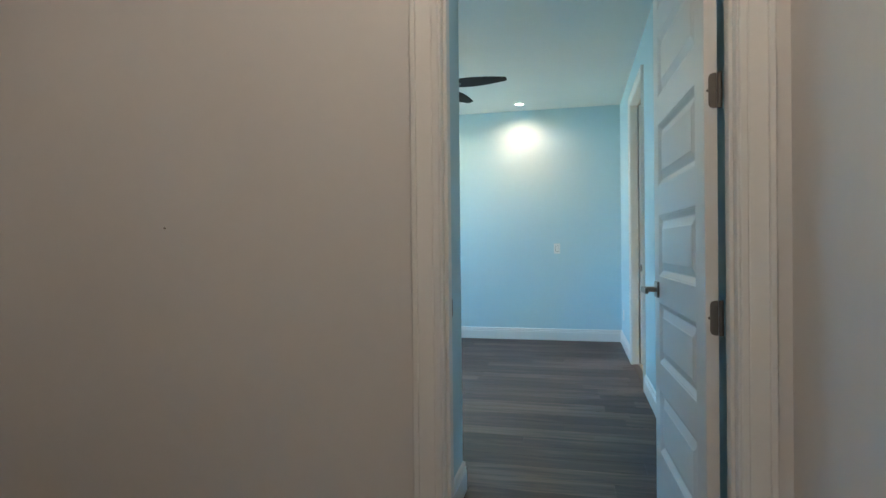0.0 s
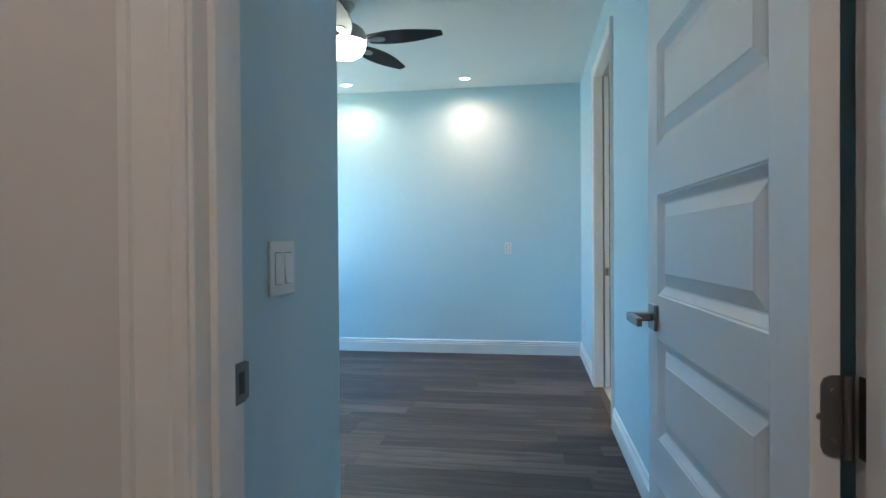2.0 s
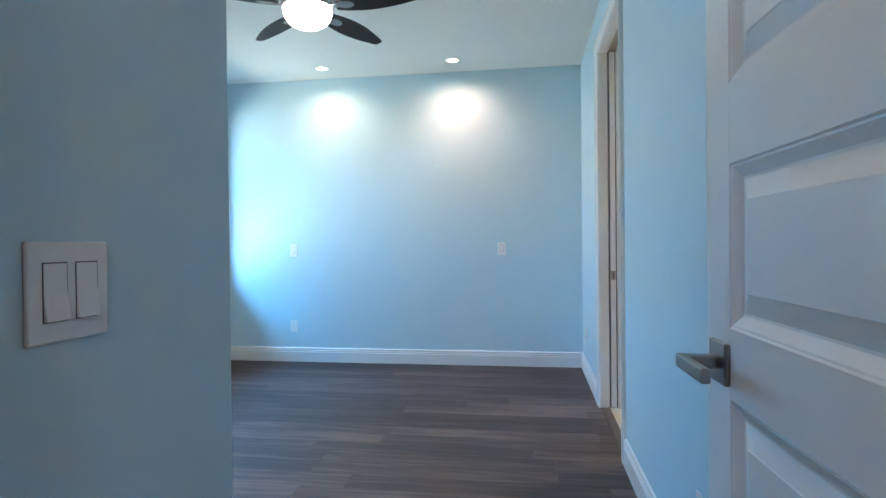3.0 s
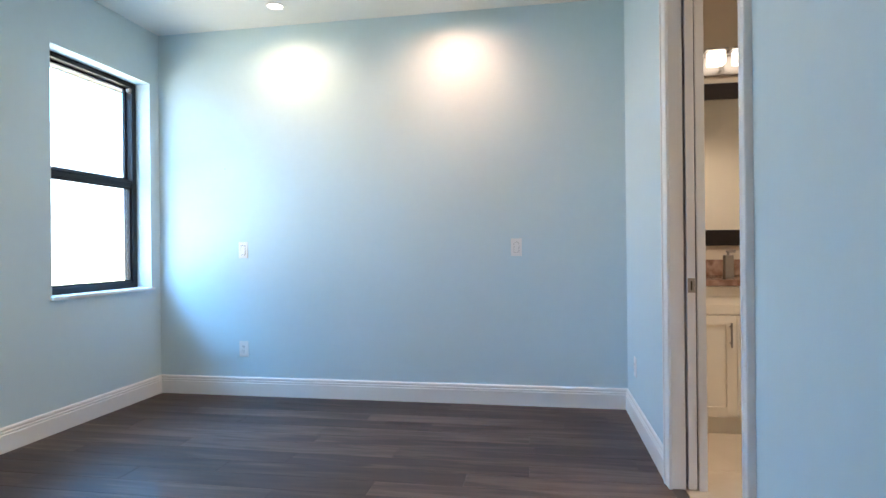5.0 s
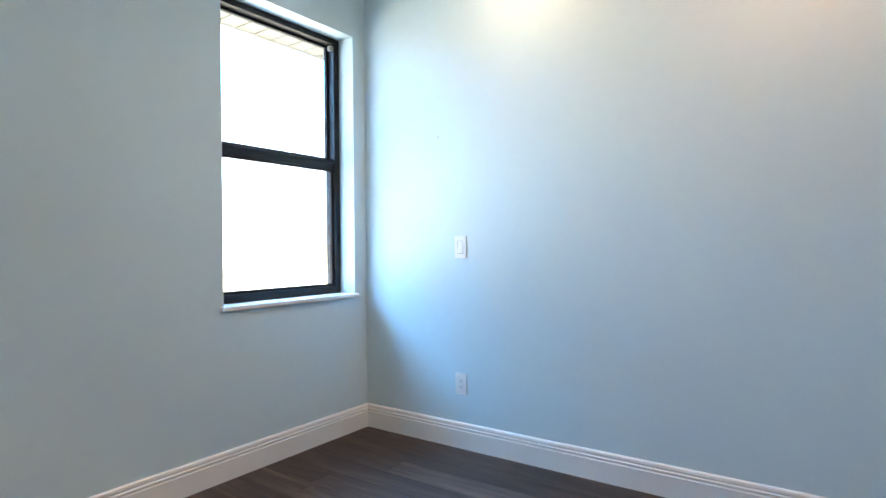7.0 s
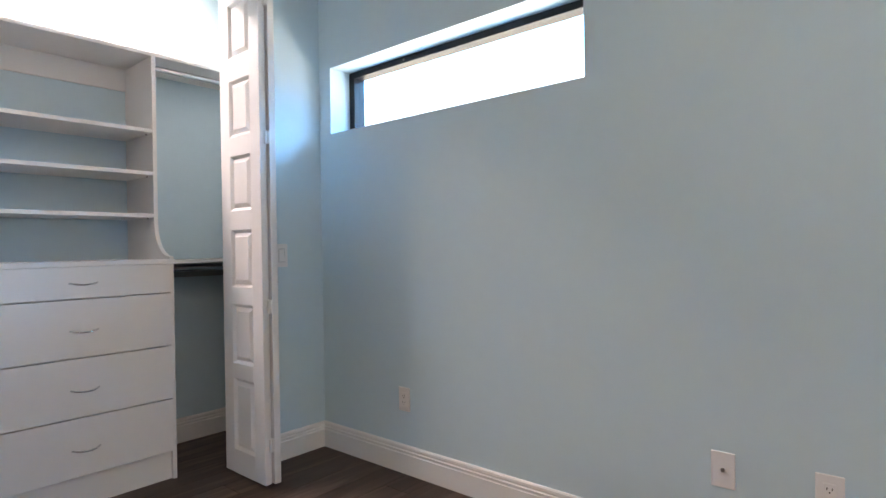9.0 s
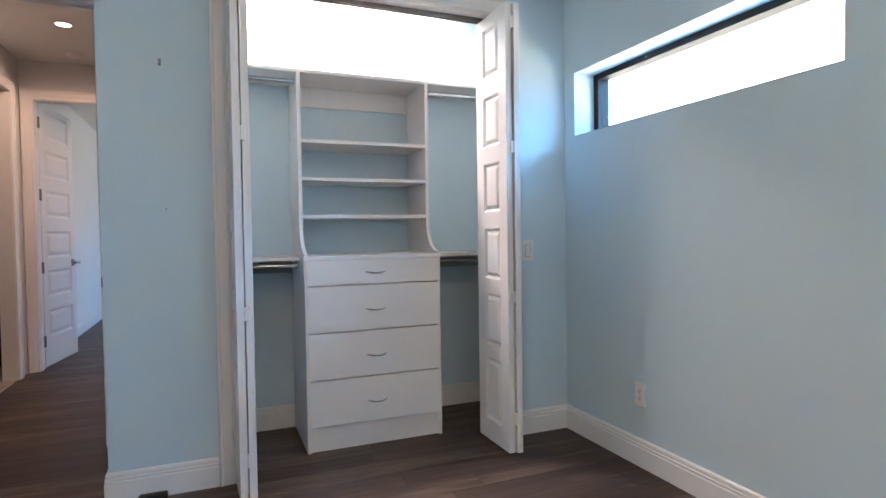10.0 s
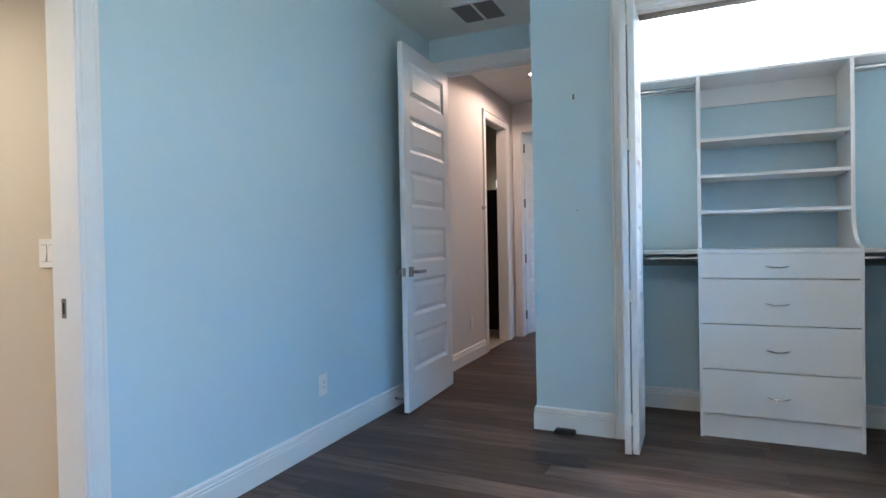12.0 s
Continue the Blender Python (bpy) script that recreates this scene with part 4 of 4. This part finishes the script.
vl = thing("vanity_light", "nickel vanity light bar with lit square glass shades", "wall lamp", (1.43, BW, 2.24))
part("backplate", box(-0.30, 0.30, -0.022, -0.001, -0.075, 0.065, bev=0.004), NICKEL, vl)
part("bar", box(-0.295, 0.295, -0.05, -0.03, 0.048, 0.066, bev=0.003), NICKEL, vl)
for x in (-0.225, -0.075, 0.075, 0.225):
    sh = part("shade", box(x - 0.050, x + 0.050, -0.135, -0.05, -0.032, 0.058, bev=0.014, seg=3), SHADE, vl, "lit bubbled glass block")
    part("cap", box(x - 0.064, x + 0.064, -0.137, -0.04, 0.0585, 0.068, bev=0.003), NICKEL, vl)
sdp = thing("soap_dispenser", "tall square brushed metal soap dispenser on the countertop", "soap dispenser", (1.350, 7.32, 0.8825))
part("body", box(-0.024, 0.024, -0.024, 0.024, 0, 0.135, bev=0.003), NICKEL, sdp)
part("pump", box(-0.012, 0.04, -0.012, 0.012, 0.150, 0.166, bev=0.003), NICKEL, sdp)
part("neck", tube([(0, 0, 0.134), (0, 0, 0.152)], 0.008, 10), NICKEL, sdp)
fc = thing("faucet", "small curved chrome faucet behind the sink", "faucet", (1.50, 7.50, 0.8825))
part("spout", tube([(0, 0, 0), (0, 0, 0.06), (0, -0.015, 0.082), (0, -0.05, 0.09), (0, -0.10, 0.075)], 0.010, 12), CHROME, fc, smooth=True)
part("base", tube([(0, 0, 0), (0, 0, 0.008)], 0.026, 16), CHROME, fc)
for s in (-1, 1):
    part("tap", tube([(s * 0.09, 0, 0), (s * 0.09, 0, 0.035), (s * 0.115, -0.02, 0.042)], 0.010, 10), CHROME, fc)

# hall bathroom glimpsed through its pocket doorway
tc_ = thing("tall_cabinet", "tall espresso brown cabinet in the hall bathroom", "cabinet", (1.28, -0.34, 0))
part("body", box(-0.30, 0.30, -0.25, 0.25, 0.08, 1.77, bev=0.003), ESPRESSO, tc_)
part("plinth", box(-0.28, 0.28, -0.23, 0.23, 0, 0.08), ESPRESSO, tc_)
part("door", box(-0.295, 0.295, 0.25, 0.268, 0.09, 1.76, bev=0.002), ESPRESSO, tc_)
vl2 = thing("vanity_light", "lit square glass wall lamp in the hall bathroom", "wall lamp", (1.22, -0.598, 1.885))
part("backplate", box(-0.14, 0.14, 0, 0.02, -0.05, 0.05, bev=0.003), NICKEL, vl2)
part("shade", box(-0.11, 0.11, 0.02, 0.10, -0.055, 0.055, bev=0.012, seg=3), SHADE, vl2, "lit glass block")

# ---------------------------------------------------------------- floor pieces
PW, PL, Y0 = 0.148, 1.22, -3.665
XF0, XF1 = -2.612, 0.86
shapes = {}


def plank_mesh(length):
    key = round(length, 3)
    if key not in shapes:
        e, g = 0.0009, 0.0003
        hx, hy = key / 2 - g, PW / 2 - g
        top = [(-hx + e, -hy + e, 0), (hx - e, -hy + e, 0), (hx - e, hy - e, 0), (-hx + e, hy - e, 0)]
        rim = [(-hx, -hy, -e), (hx, -hy, -e), (hx, hy, -e), (-hx, hy, -e)]
        low = [(x, y, -0.0078) for x, y, _ in rim]
        faces = [(0, 1, 2, 3)]
        for i in range(4):
            j = (i + 1) % 4
            faces += [(4 + i, 4 + j, j, i), (8 + i, 8 + j, 4 + j, 4 + i)]
        me = bpy.data.meshes.new("plank")
        me.from_pydata(top + rim + low, [], faces)
        me.materials.append(PLANK)
        shapes[key] = me
    return shapes[key]


rng = random.Random(7)
KNOWN = {int((5.86 - Y0) // PW): -1.27, int((6.0 - Y0) // PW): -0.94, int((6.15 - Y0) // PW): -0.515, int((6.3 - Y0) // PW): -0.105, int((6.64 - Y0) // PW): -0.515, int((5.5 - Y0) // PW): -0.873, int((5.72 - Y0) // PW): -1.716}
for r in range(77):
    y = Y0 + (r + 0.5) * PW
    if y > 7.66:
        break
    start = KNOWN[r] if r in KNOWN else XF0 + rng.choice((0.2, 0.41, 0.61, 0.82, 1.02, 1.16)) + rng.uniform(-0.06, 0.06)
    while start > XF0:
        start -= PL
    x = start
    while x < XF1:
        a, b = max(x, XF0), min(x + PL, XF1)
        if b - a > 0.01:
            ob = new("plank", plank_mesh(b - a))
            ob.location = ((a + b) / 2, y, 0)
            ob.parent = FLOOR
        x += PL
# bathroom tiles
shapes_t = {}
for i in range(3):
    for j in range(14):
        x0, y0 = 0.868 + i * 0.6, -0.60 + j * 0.6
        bm = box(-0.298, 0.298, -0.298, 0.298, -0.006, 0.0, bev=0.0012) if not shapes_t else None
        if bm is not None:
            me = bpy.data.meshes.new("tile")
            bm.to_mesh(me)
            bm.free()
            me.materials.append(TILE)
            shapes_t["m"] = me
        ob = new("tile", shapes_t["m"])
        ob.location = (x0 + 0.3, y0 + 0.3, 0.0)
        ob.parent = BATHFLOOR
